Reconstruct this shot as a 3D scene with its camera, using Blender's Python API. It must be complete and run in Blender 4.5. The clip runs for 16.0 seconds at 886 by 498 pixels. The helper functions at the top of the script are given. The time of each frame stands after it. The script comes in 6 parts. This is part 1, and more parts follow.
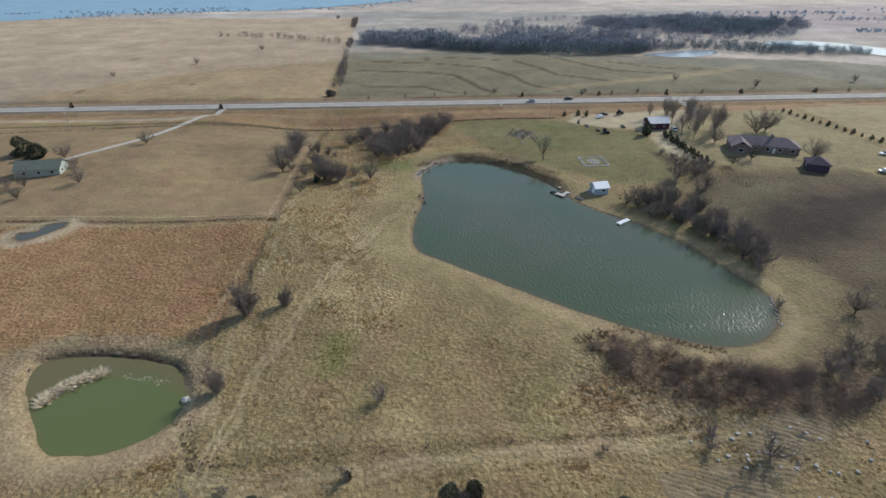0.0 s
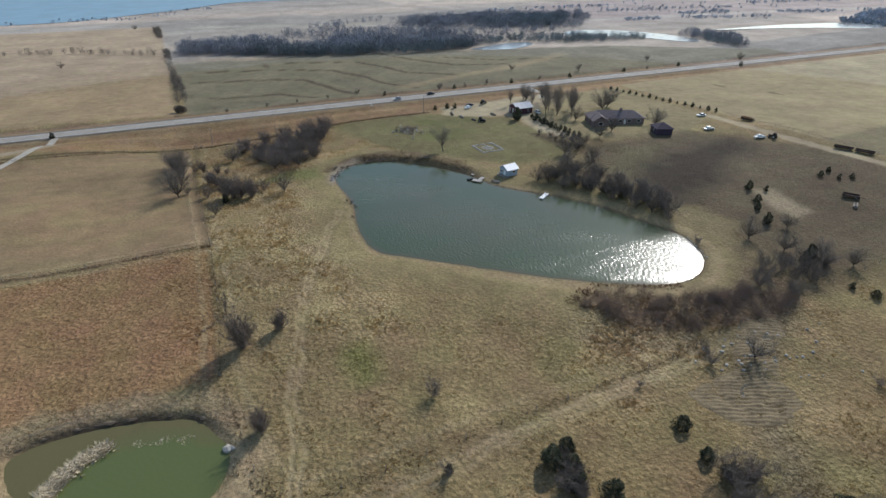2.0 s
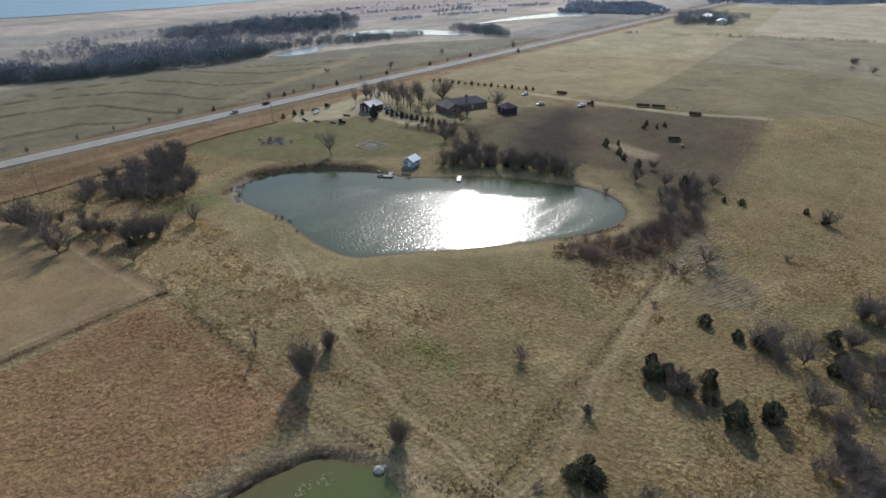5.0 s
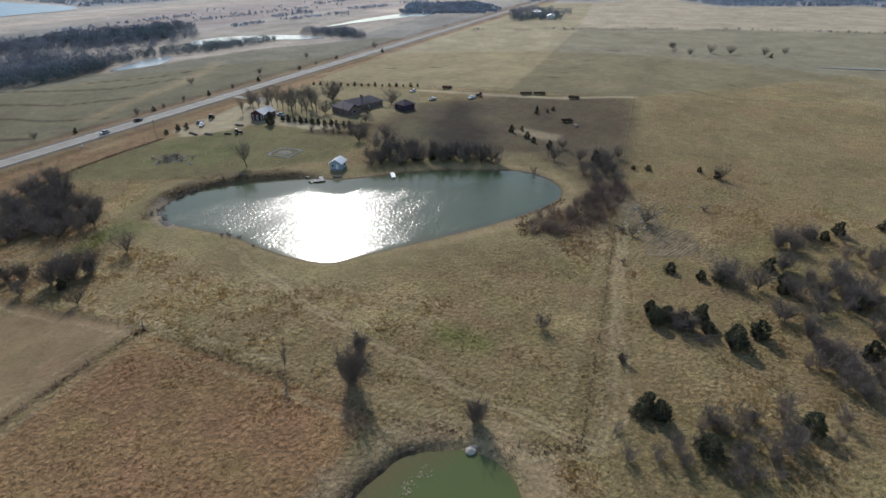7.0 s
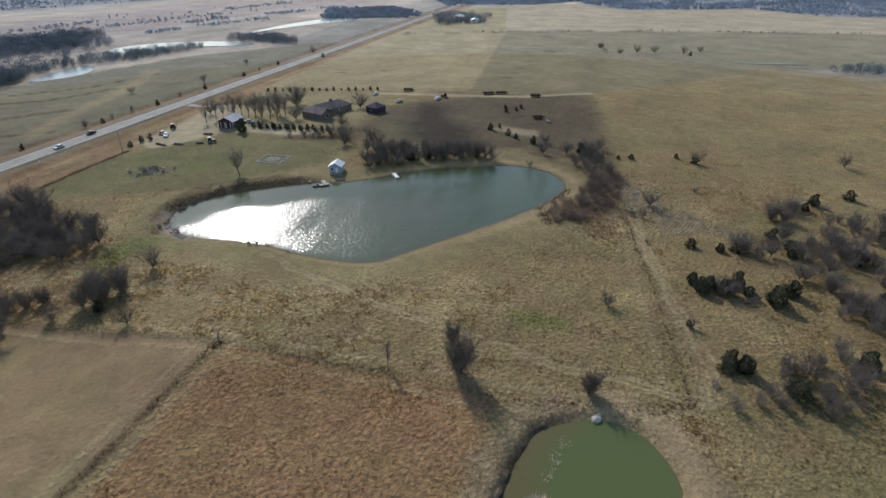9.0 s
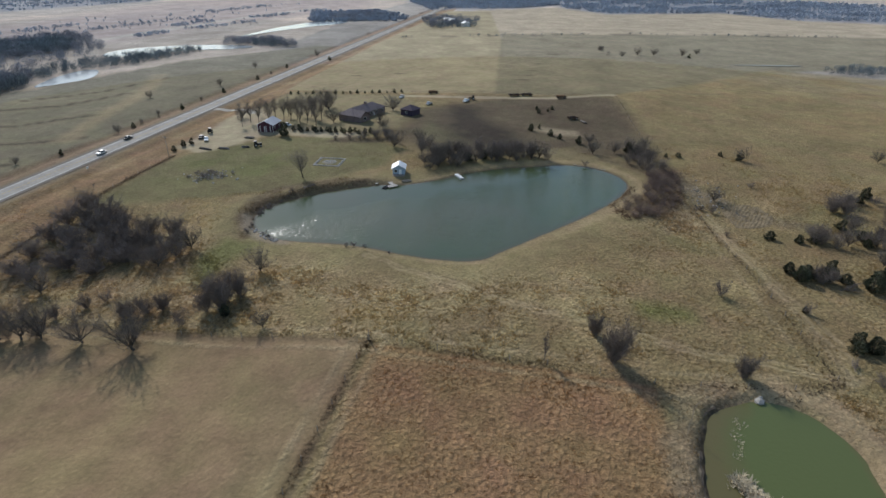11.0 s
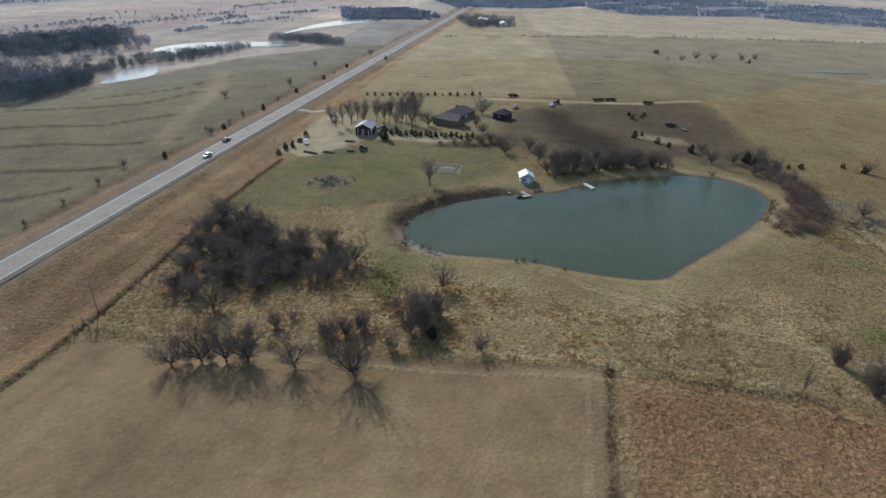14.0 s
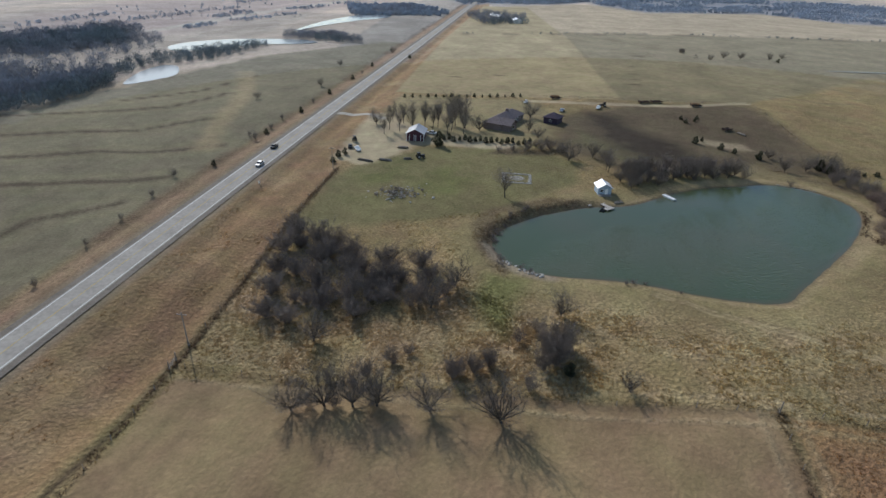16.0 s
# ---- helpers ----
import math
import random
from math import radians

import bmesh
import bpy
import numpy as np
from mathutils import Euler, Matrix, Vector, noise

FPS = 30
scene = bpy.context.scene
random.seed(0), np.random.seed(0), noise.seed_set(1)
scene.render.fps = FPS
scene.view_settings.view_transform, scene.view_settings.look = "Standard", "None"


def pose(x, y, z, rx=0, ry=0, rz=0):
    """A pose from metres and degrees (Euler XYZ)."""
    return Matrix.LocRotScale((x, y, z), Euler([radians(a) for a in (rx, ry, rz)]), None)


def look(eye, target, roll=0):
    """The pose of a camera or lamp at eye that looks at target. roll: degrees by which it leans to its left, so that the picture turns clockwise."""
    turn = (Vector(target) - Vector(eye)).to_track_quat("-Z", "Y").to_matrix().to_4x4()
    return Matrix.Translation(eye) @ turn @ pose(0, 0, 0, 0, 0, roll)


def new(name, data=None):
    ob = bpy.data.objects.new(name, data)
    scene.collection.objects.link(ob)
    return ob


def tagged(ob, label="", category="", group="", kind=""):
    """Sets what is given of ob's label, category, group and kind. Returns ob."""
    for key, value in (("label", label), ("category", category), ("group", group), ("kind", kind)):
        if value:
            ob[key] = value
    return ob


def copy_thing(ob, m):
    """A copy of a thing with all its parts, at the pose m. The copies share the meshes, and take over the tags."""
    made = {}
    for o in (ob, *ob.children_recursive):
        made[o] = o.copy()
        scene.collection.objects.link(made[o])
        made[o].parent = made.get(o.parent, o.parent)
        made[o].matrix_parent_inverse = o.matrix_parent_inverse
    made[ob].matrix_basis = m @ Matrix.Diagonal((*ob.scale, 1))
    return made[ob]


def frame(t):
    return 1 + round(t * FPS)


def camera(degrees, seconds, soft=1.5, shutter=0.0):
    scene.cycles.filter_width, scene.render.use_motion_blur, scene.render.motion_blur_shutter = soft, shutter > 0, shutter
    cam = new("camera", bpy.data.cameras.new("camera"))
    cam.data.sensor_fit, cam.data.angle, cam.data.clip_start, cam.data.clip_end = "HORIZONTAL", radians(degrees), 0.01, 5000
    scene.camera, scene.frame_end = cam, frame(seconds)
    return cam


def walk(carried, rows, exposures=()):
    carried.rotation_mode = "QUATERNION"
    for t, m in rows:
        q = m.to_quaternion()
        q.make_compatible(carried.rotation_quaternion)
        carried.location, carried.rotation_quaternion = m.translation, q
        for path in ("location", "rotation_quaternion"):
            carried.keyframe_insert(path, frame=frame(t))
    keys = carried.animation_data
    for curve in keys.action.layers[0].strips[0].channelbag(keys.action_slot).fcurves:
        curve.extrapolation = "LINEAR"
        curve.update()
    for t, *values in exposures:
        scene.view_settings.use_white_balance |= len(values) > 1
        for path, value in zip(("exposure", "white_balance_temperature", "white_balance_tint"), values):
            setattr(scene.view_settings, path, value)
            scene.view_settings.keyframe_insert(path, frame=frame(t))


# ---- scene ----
cam = camera(77.3, 16.0)
# seconds, eye in metres, yaw, pitch, roll
ROWS = [
    (0.0, 2.08, -3.98, 77.30, -4.74, -28.90, 0.09),
    (0.5, -8.06, -3.30, 77.26, -9.83, -28.86, 0.02),
    (1.0, -17.81, -2.09, 77.06, -15.77, -28.78, 0.08),
    (1.5, -26.97, -0.27, 76.74, -21.66, -28.70, 0.09),
    (2.0, -36.20, 2.39, 76.49, -25.38, -28.65, 0.02),
    (2.5, -45.03, 5.89, 76.21, -29.00, -28.61, -0.06),
    (3.0, -53.51, 9.94, 75.93, -32.85, -28.51, -0.05),
    (3.5, -61.06, 14.17, 75.55, -38.14, -28.41, 0.12),
    (4.0, -68.81, 19.43, 75.06, -43.97, -28.30, 0.30),
    (6.5, -98.87, 52.60, 72.91, -62.46, -28.01, 0.33),
    (7.0, -102.88, 59.34, 72.49, -68.72, -27.96, 0.51),
    (7.5, -106.94, 67.17, 72.13, -73.49, -27.85, 0.54),
    (8.0, -110.53, 74.90, 71.88, -75.10, -27.73, 0.36),
    (10.5, -124.74, 117.28, 71.50, -82.17, -27.23, -0.17),
    (11.0, -126.36, 126.50, 71.58, -81.94, -27.18, -0.33),
    (11.5, -127.53, 135.28, 71.83, -81.87, -27.16, -0.52),
    (12.0, -128.00, 143.59, 71.98, -81.81, -27.16, -0.64),
    (12.5, -127.97, 152.03, 72.00, -81.78, -27.20, -0.85),
    (13.0, -127.39, 159.87, 72.03, -81.79, -27.27, -0.95),
    (13.5, -126.36, 167.58, 72.03, -81.78, -27.34, -1.07),
    (14.0, -125.13, 175.39, 72.19, -81.86, -27.39, -1.18),
    (14.5, -123.40, 183.20, 72.23, -81.91, -27.50, -1.23),
    (15.0, -121.68, 190.77, 72.50, -82.22, -27.59, -1.32),
    (15.5, -119.43, 198.49, 72.78, -82.58, -27.72, -1.40),
    (16.0, -116.88, 206.25, 72.89, -82.92, -27.86, -1.48),
]
EXPOSURES = [(0.0, 0.20), (2.0, 0.05), (4.0, -0.07), (10.0, -0.13), (16.0, -0.11)]
walk(cam, [(t, pose(x, y, z, 90 + pitch, roll, yaw)) for t, x, y, z, yaw, pitch, roll in ROWS], EXPOSURES)

# ---- sky and sun ----
SUN_AZ, SUN_EL = 35.5, 32.0          # degrees, from +x turning to +y
world = bpy.data.worlds.new("sky")
scene.world = world
world.use_nodes = True
wn = world.node_tree.nodes
sky = wn.new("ShaderNodeTexSky")
sky.sky_type = 'NISHITA'
sky.sun_disc = False
sky.sun_elevation = radians(SUN_EL)
sky.sun_rotation = radians(90 - SUN_AZ)
sky.dust_density = 0.4
sky.air_density = 1.0
world.node_tree.links.new(sky.outputs[0], wn["Background"].inputs[0])
wn["Background"].inputs[1].default_value = 0.145
sun = new("sun", bpy.data.lights.new("sun", 'SUN'))
sun.data.energy = 3.3
sun.data.angle = radians(0.6)
sun.data.color = (1.0, 0.98, 0.955)
to_sun = Vector((math.cos(radians(SUN_AZ)) * math.cos(radians(SUN_EL)), math.sin(radians(SUN_AZ)) * math.cos(radians(SUN_EL)), math.sin(radians(SUN_EL))))
sun.matrix_world = look(to_sun * 400, (0, 0, 0))
scene.view_settings.exposure = 0.0


# ---- materials ----
def mat(name, base, rough=0.8, metal=0.0, vary=0.25, scale=1.0, bump=0.0, other=None, random_tint=0.0, spec=0.3, coords="Object"):
    m = bpy.data.materials.new(name)
    m.use_nodes = True
    n, l = m.node_tree.nodes, m.node_tree.links
    b = n["Principled BSDF"]
    b.inputs["Roughness"].default_value = rough
    b.inputs["Metallic"].default_value = metal
    b.inputs["Specular IOR Level"].default_value = spec
    tc = n.new("ShaderNodeTexCoord")
    n1, n2 = n.new("ShaderNodeTexNoise"), n.new("ShaderNodeTexNoise")
    n1.inputs["Scale"].default_value, n1.inputs["Detail"].default_value = scale, 4
    n2.inputs["Scale"].default_value, n2.inputs["Detail"].default_value = scale * 7.3, 5
    for q in (n1, n2):
        l.new(tc.outputs[coords], q.inputs["Vector"])
    add = n.new("ShaderNodeMath")
    l.new(n1.outputs[0], add.inputs[0])
    l.new(n2.outputs[0], add.inputs[1])
    ramp = n.new("ShaderNodeMapRange")
    ramp.inputs["From Min"].default_value, ramp.inputs["From Max"].default_value = 0.7, 1.3
    ramp.inputs["To Min"].default_value, ramp.inputs["To Max"].default_value = 0.0, 1.0
    l.new(add.outputs[0], ramp.inputs["Value"])
    mix = n.new("ShaderNodeMix")
    mix.data_type = 'RGBA'
    lo = [max(0.0, c * (1 - vary)) for c in base]
    hi = list(other) if other else [min(0.95, c * (1 + vary)) for c in base]
    mix.inputs[6].default_value = (*lo, 1)
    mix.inputs[7].default_value = (*hi, 1)
    l.new(ramp.outputs[0], mix.inputs[0])
    col = mix.outputs[2]
    if random_tint:
        info, hsv, rng = n.new("ShaderNodeObjectInfo"), n.new("ShaderNodeHueSaturation"), n.new("ShaderNodeMapRange")
        rng.inputs["To Min"].default_value, rng.inputs["To Max"].default_value = 1 - random_tint, 1 + random_tint
        l.new(info.outputs["Random"], rng.inputs["Value"])
        l.new(rng.outputs[0], hsv.inputs["Value"])
        l.new(col, hsv.inputs["Color"])
        col = hsv.outputs[0]
    l.new(col, b.inputs["Base Color"])
    if bump:
        bp = n.new("ShaderNodeBump")
        bp.inputs["Strength"].default_value = bump
        bp.inputs["Distance"].default_value = 0.05
        l.new(n2.outputs[0], bp.inputs["Height"])
        l.new(bp.outputs[0], b.inputs["Normal"])
    return m


def ground_material():
    m = bpy.data.materials.new("dry_winter_grass")
    m.use_nodes = True
    n, l = m.node_tree.nodes, m.node_tree.links
    b = n["Principled BSDF"]
    b.inputs["Roughness"].default_value = 0.95
    b.inputs["Specular IOR Level"].default_value = 0.1
    tc = n.new("ShaderNodeTexCoord")
    col, tuft = n.new("ShaderNodeAttribute"), n.new("ShaderNodeAttribute")
    col.attribute_name, tuft.attribute_name = "soil", "tuft"

    def noise_tex(scale, detail, rough=0.6):
        q = n.new("ShaderNodeTexNoise")
        q.inputs["Scale"].default_value, q.inputs["Detail"].default_value, q.inputs["Roughness"].default_value = scale, detail, rough
        l.new(tc.outputs["Object"], q.inputs["Vector"])
        return q.outputs[0]

    def rng(v, a, c, lo, hi):
        q = n.new("ShaderNodeMapRange")
        for k, val in zip(("From Min", "From Max", "To Min", "To Max"), (a, c, lo, hi)):
            q.inputs[k].default_value = val
        l.new(v, q.inputs["Value"])
        return q.outputs[0]

    def math_node(op, a, c):
        q = n.new("ShaderNodeMath")
        q.operation = op
        for i, v in enumerate((a, c)):
            if isinstance(v, float):
                q.inputs[i].default_value = v
            else:
                l.new(v, q.inputs[i])
        return q.outputs[0]

    big = rng(noise_tex(0.035, 5), 0.3, 0.7, 0.82, 1.18)
    mid = rng(noise_tex(0.22, 4), 0.3, 0.7, 0.86, 1.14)
    clump = noise_tex(1.25, 3, 0.7)
    cells = n.new("ShaderNodeTexVoronoi")
    cells.inputs["Scale"].default_value, cells.inputs["Randomness"].default_value = 0.95, 1.0
    warp = n.new("ShaderNodeVectorMath")
    warp.operation = 'ADD'
    bend = n.new("ShaderNodeTexNoise")
    bend.inputs["Scale"].default_value, bend.inputs["Detail"].default_value = 0.8, 2
    l.new(tc.outputs["Object"], bend.inputs["Vector"])
    l.new(tc.outputs["Object"], warp.inputs[0])
    l.new(bend.outputs["Color"], warp.inputs[1])
    l.new(warp.outputs[0], cells.inputs["Vector"])
    tussock = rng(cells.outputs["Distance"], 0.05, 0.75, 1.0, 0.0)
    fine = noise_tex(4.0, 3)
    t1 = math_node('SUBTRACT', rng(clump, 0.32, 0.68, 0.0, 1.0), 0.5)
    t2 = math_node('SUBTRACT', rng(fine, 0.3, 0.7, 0.0, 1.0), 0.5)
    tt = math_node('MULTIPLY', math_node('ADD', t1, math_node('MULTIPLY', t2, 0.55)), tuft.outputs["Fac"])
    # hollows between tussocks darkened, their shade put into the colour
    dip = math_node('ADD', math_node('MULTIPLY', math_node('SUBTRACT', tussock, 0.45), math_node('MULTIPLY', tuft.outputs["Fac"], 0.36)), 1.0)
    v = math_node('MULTIPLY', math_node('MULTIPLY', math_node('MULTIPLY', big, mid), math_node('ADD', tt, 1.0)), dip)
    hsv = n.new("ShaderNodeHueSaturation")
    l.new(col.outputs["Color"], hsv.inputs["Color"])
    l.new(v, hsv.inputs["Value"])
    hue = rng(noise_tex(0.09, 3), 0.3, 0.7, 0.488, 0.512)
    l.new(hue, hsv.inputs["Hue"])
    l.new(hsv.outputs[0], b.inputs["Base Color"])
    bp = n.new("ShaderNodeBump")
    bp.inputs["Strength"].default_value = 0.9
    bp.inputs["Distance"].default_value = 0.6
    lumps = math_node('ADD', math_node('ADD', clump, math_node('MULTIPLY', fine, 0.3)), math_node('MULTIPLY', tussock, 0.5))
    l.new(math_node('MULTIPLY', lumps, tuft.outputs["Fac"]), bp.inputs["Height"])
    l.new(bp.outputs[0], b.inputs["Normal"])
    return m


def water_material(name, body, rough, wave, strength, own_colour=False):
    m = bpy.data.materials.new(name)
    m.use_nodes = True
    n, l = m.node_tree.nodes, m.node_tree.links
    b = n["Principled BSDF"]
    b.inputs["Roughness"].default_value = rough
    b.inputs["IOR"].default_value = 1.33
    tc = n.new("ShaderNodeTexCoord")
    big = n.new("ShaderNodeTexNoise")
    big.inputs["Scale"].default_value, big.inputs["Detail"].default_value = 0.04, 4
    l.new(tc.outputs["Object"], big.inputs["Vector"])
    mix = n.new("ShaderNodeMix")
    mix.data_type = 'RGBA'
    mix.inputs[6].default_value = (*[c * 0.8 for c in body], 1)
    mix.inputs[7].default_value = (*[c * 1.2 for c in body], 1)
    l.new(big.outputs[0], mix.inputs[0])
    l.new(mix.outputs[2], b.inputs["Base Color"])
    if own_colour:
        at = n.new("ShaderNodeAttribute")
        at.attribute_name = "soil"
        l.new(at.outputs["Color"], b.inputs["Base Color"])
    w1, w2 = n.new("ShaderNodeTexNoise"), n.new("ShaderNodeTexNoise")
    w1.inputs["Scale"].default_value, w1.inputs["Detail"].default_value = wave, 1
    w2.inputs["Scale"].default_value, w2.inputs["Detail"].default_value = 0.06, 3
    for q in (w1, w2):
        l.new(tc.outputs["Object"], q.inputs["Vector"])
    mr = n.new("ShaderNodeMapRange")
    for k, val in zip(("From Min", "From Max", "To Min", "To Max"), (0.36, 0.64, strength * 0.35, strength)):
        mr.inputs[k].default_value = val
    l.new(w2.outputs[0], mr.inputs["Value"])
    bp = n.new("ShaderNodeBump")
    bp.inputs["Distance"].default_value = 0.33
    l.new(mr.outputs[0], bp.inputs["Strength"])
    l.new(w1.outputs[0], bp.inputs["Height"])
    l.new(bp.outputs[0], b.inputs["Normal"])
    return m


def pond_material():
    """Opaque farm-pond water: smooth in the lee of the trees, roughened in wind rows elsewhere."""
    m = bpy.data.materials.new("pond_water")
    m.use_nodes = True
    n, l = m.node_tree.nodes, m.node_tree.links
    b = n["Principled BSDF"]
    b.inputs["IOR"].default_value = 1.33
    tc = n.new("ShaderNodeTexCoord")
    at, wind = n.new("ShaderNodeAttribute"), n.new("ShaderNodeAttribute")
    at.attribute_name, wind.attribute_name = "soil", "wind"
    l.new(at.outputs["Color"], b.inputs["Base Color"])

    def noise_along(stretch, scale, detail):
        mp, q = n.new("ShaderNodeMapping"), n.new("ShaderNodeTexNoise")
        mp.inputs["Rotation"].default_value = (0, 0, radians(53))
        mp.inputs["Scale"].default_value = stretch
        q.inputs["Scale"].default_value, q.inputs["Detail"].default_value = scale, detail
        l.new(tc.outputs["Object"], mp.inputs["Vector"])
        l.new(mp.outputs[0], q.inputs["Vector"])
        return q.outputs[0]

    rows = n.new("ShaderNodeMapRange")
    for k, val in zip(("From Min", "From Max", "To Min", "To Max"), (0.36, 0.62, 0.5, 1.0)):
        rows.inputs[k].default_value = val
    l.new(noise_along((0.22, 1.0, 1.0), 0.16, 4), rows.inputs["Value"])
    amount = n.new("ShaderNodeMath")
    amount.operation = 'MULTIPLY'
    l.new(rows.outputs[0], amount.inputs[0])
    l.new(wind.outputs["Fac"], amount.inputs[1])
    rough = n.new("ShaderNodeMapRange")
    rough.inputs["To Min"].default_value, rough.inputs["To Max"].default_value = 0.09, 0.215
    l.new(amount.outputs[0], rough.inputs["Value"])
    l.new(rough.outputs[0], b.inputs["Roughness"])
    power = n.new("ShaderNodeMapRange")
    power.inputs["To Min"].default_value, power.inputs["To Max"].default_value = 0.03, 1.0
    l.new(amount.outputs[0], power.inputs["Value"])
    bp = n.new("ShaderNodeBump")
    bp.inputs["Distance"].default_value = 0.2
    l.new(power.outputs[0], bp.inputs["Strength"])
    l.new(noise_along((1.0, 0.5, 1.0), 1.6, 3), bp.inputs["Height"])
    l.new(bp.outputs[0], b.inputs["Normal"])
    return m


M_GROUND = ground_material()
M_POND = pond_material()
M_GREEN = water_material("algae_water", (0.105, 0.122, 0.046), 0.12, 1.2, 0.10, True)
M_PUDDLE = water_material("creek_water", (0.075, 0.070, 0.045), 0.03, 1.7, 0.3)
# river: pale sky glare partly put into the body colour
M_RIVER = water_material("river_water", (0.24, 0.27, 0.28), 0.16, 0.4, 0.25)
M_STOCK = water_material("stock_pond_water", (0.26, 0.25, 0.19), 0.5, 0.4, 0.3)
# lake: blue sky reflection put into the base colour of a rough surface
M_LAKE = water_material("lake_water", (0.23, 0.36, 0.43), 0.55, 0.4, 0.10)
M_ASPHALT = mat("asphalt", (0.32, 0.295, 0.255), 0.9, vary=0.2, scale=0.15)
M_SHOULDER = mat("worn_shoulder", (0.175, 0.150, 0.122), 0.95, vary=0.25, scale=0.3)
M_LINE = mat("road_paint", (0.62, 0.61, 0.57), 0.8, vary=0.15, scale=0.5)
M_YELLOW = mat("yellow_road_paint", (0.50, 0.36, 0.10), 0.8, vary=0.2, scale=0.5)
M_GRAVEL_BED = mat("weedy_gravel", (0.27, 0.245, 0.185), 0.95, vary=0.25, scale=0.8, bump=0.3)
M_GRAVEL = mat("gravel", (0.42, 0.38, 0.31), 0.95, vary=0.2, scale=0.4, bump=0.3)
M_BARK = mat("grey_bark", (0.095, 0.080, 0.066), 0.95, vary=0.35, scale=1.5, random_tint=0.2)
M_TWIG = mat("bare_twigs", (0.20, 0.168, 0.140), 0.95, vary=0.3, scale=0.8, random_tint=0.2)
M_BRUSH = mat("dark_brush", (0.205, 0.168, 0.142), 0.95, vary=0.3, scale=0.8, random_tint=0.2)
# skyline trees: blue-grey distance haze put into the twig colour
M_HAZE_SKYLINE = mat("hazed_skyline_woods", (0.38, 0.42, 0.48), 0.95, vary=0.3, scale=0.02)
M_REDTWIG = mat("willow_twigs", (0.235, 0.172, 0.140), 0.95, vary=0.3, scale=0.8, random_tint=0.2)
M_CEDAR = mat("cedar_foliage", (0.075, 0.078, 0.044), 0.9, vary=0.45, scale=2.0, random_tint=0.3)
# far woods and cedars paled and blued, distance haze in their colour
M_HAZE_WOODS = mat("hazed_woodland", (0.27, 0.275, 0.30), 0.95, vary=0.4, scale=0.05)
M_HAZE_CEDAR = mat("far_cedar_woods", (0.185, 0.215, 0.225), 0.95, vary=0.4, scale=0.05)
M_RUST_GRASS = mat("rusty_grass", (0.33, 0.19, 0.10), 0.95, vary=0.35, scale=0.3)
M_MARSH = mat("matted_marsh_grass", (0.205, 0.155, 0.088), 0.95, vary=0.5, scale=0.5, bump=0.8)
M_REED = mat("pale_reeds", (0.60, 0.50, 0.34), 0.95, vary=0.3, scale=0.8)
M_METAL_ROOF = mat("white_metal_roof", (0.72, 0.73, 0.74), 0.45, 0.2, vary=0.08, scale=0.8)
M_OLD_ROOF = mat("weathered_metal_roof", (0.50, 0.51, 0.53), 0.6, 0.1, vary=0.15, scale=0.8)
M_SIDING = mat("pale_blue_siding", (0.34, 0.42, 0.50), 0.7, vary=0.12, scale=1.0)
M_RED = mat("barn_red_boards", (0.075, 0.030, 0.042), 0.8, vary=0.3, scale=1.2)
M_TRIM = mat("white_trim", (0.72, 0.70, 0.66), 0.7, vary=0.1, scale=1.0)
M_SHINGLE = mat("brown_shingles", (0.185, 0.148, 0.145), 0.9, vary=0.25, scale=1.0)
M_BRICK = mat("brown_brick", (0.19, 0.145, 0.135), 0.9, vary=0.25, scale=1.5)
M_PURPLE = mat("dark_plum_siding", (0.055, 0.040, 0.062), 0.85, vary=0.25, scale=1.0)
M_GLASS = mat("dark_window", (0.02, 0.025, 0.03), 0.1, vary=0.1, spec=0.5)
M_WOOD = mat("weathered_wood", (0.30, 0.26, 0.22), 0.9, vary=0.25, scale=1.5)
M_DOCK = mat("dock_boards", (0.48, 0.44, 0.39), 0.85, vary=0.2, scale=1.5)
M_WHITE = mat("white_paint", (0.80, 0.80, 0.78), 0.5, vary=0.06, scale=1.0)
M_DARK = mat("dark_paint", (0.03, 0.032, 0.036), 0.4, vary=0.2, scale=1.0)
M_TYRE = mat("tyre_rubber", (0.02, 0.02, 0.02), 0.9, vary=0.2)
M_RUSTY = mat("rusty_steel", (0.085, 0.055, 0.042), 0.85, 0.2, vary=0.4, scale=1.5)
M_STONE = mat("pale_stone", (0.42, 0.39, 0.34), 0.9, vary=0.25, scale=2.0, random_tint=0.2)
M_SILVER = mat("silver_paint", (0.45, 0.46, 0.47), 0.35, 0.5, vary=0.1)

# ---- mesh helpers ----


def part(name, bm, material, parent=None, label="", smooth=False):
    me = bpy.data.meshes.new(name)
    bm.to_mesh(me)
    bm.free()
    me.materials.append(material)
    if smooth:
        me.polygons.foreach_set("use_smooth", [True] * len(me.polygons))
    ob = new(name, me)
    if parent:
        ob.parent = parent
    return tagged(ob, label) if label else ob


def raw(name, verts, faces, material, parent=None, smooth=False):
    me = bpy.data.meshes.new(name)
    me.from_pydata(verts, [], faces)
    me.materials.append(material)
    if smooth:
        me.polygons.foreach_set("use_smooth", [True] * len(me.polygons))
    ob = new(name, me)
    if parent:
        ob.parent = parent
    return ob


def thing(name, m, label, category, group=""):
    ob = new(name)
    ob.matrix_basis = m
    return tagged(ob, label, category, group)


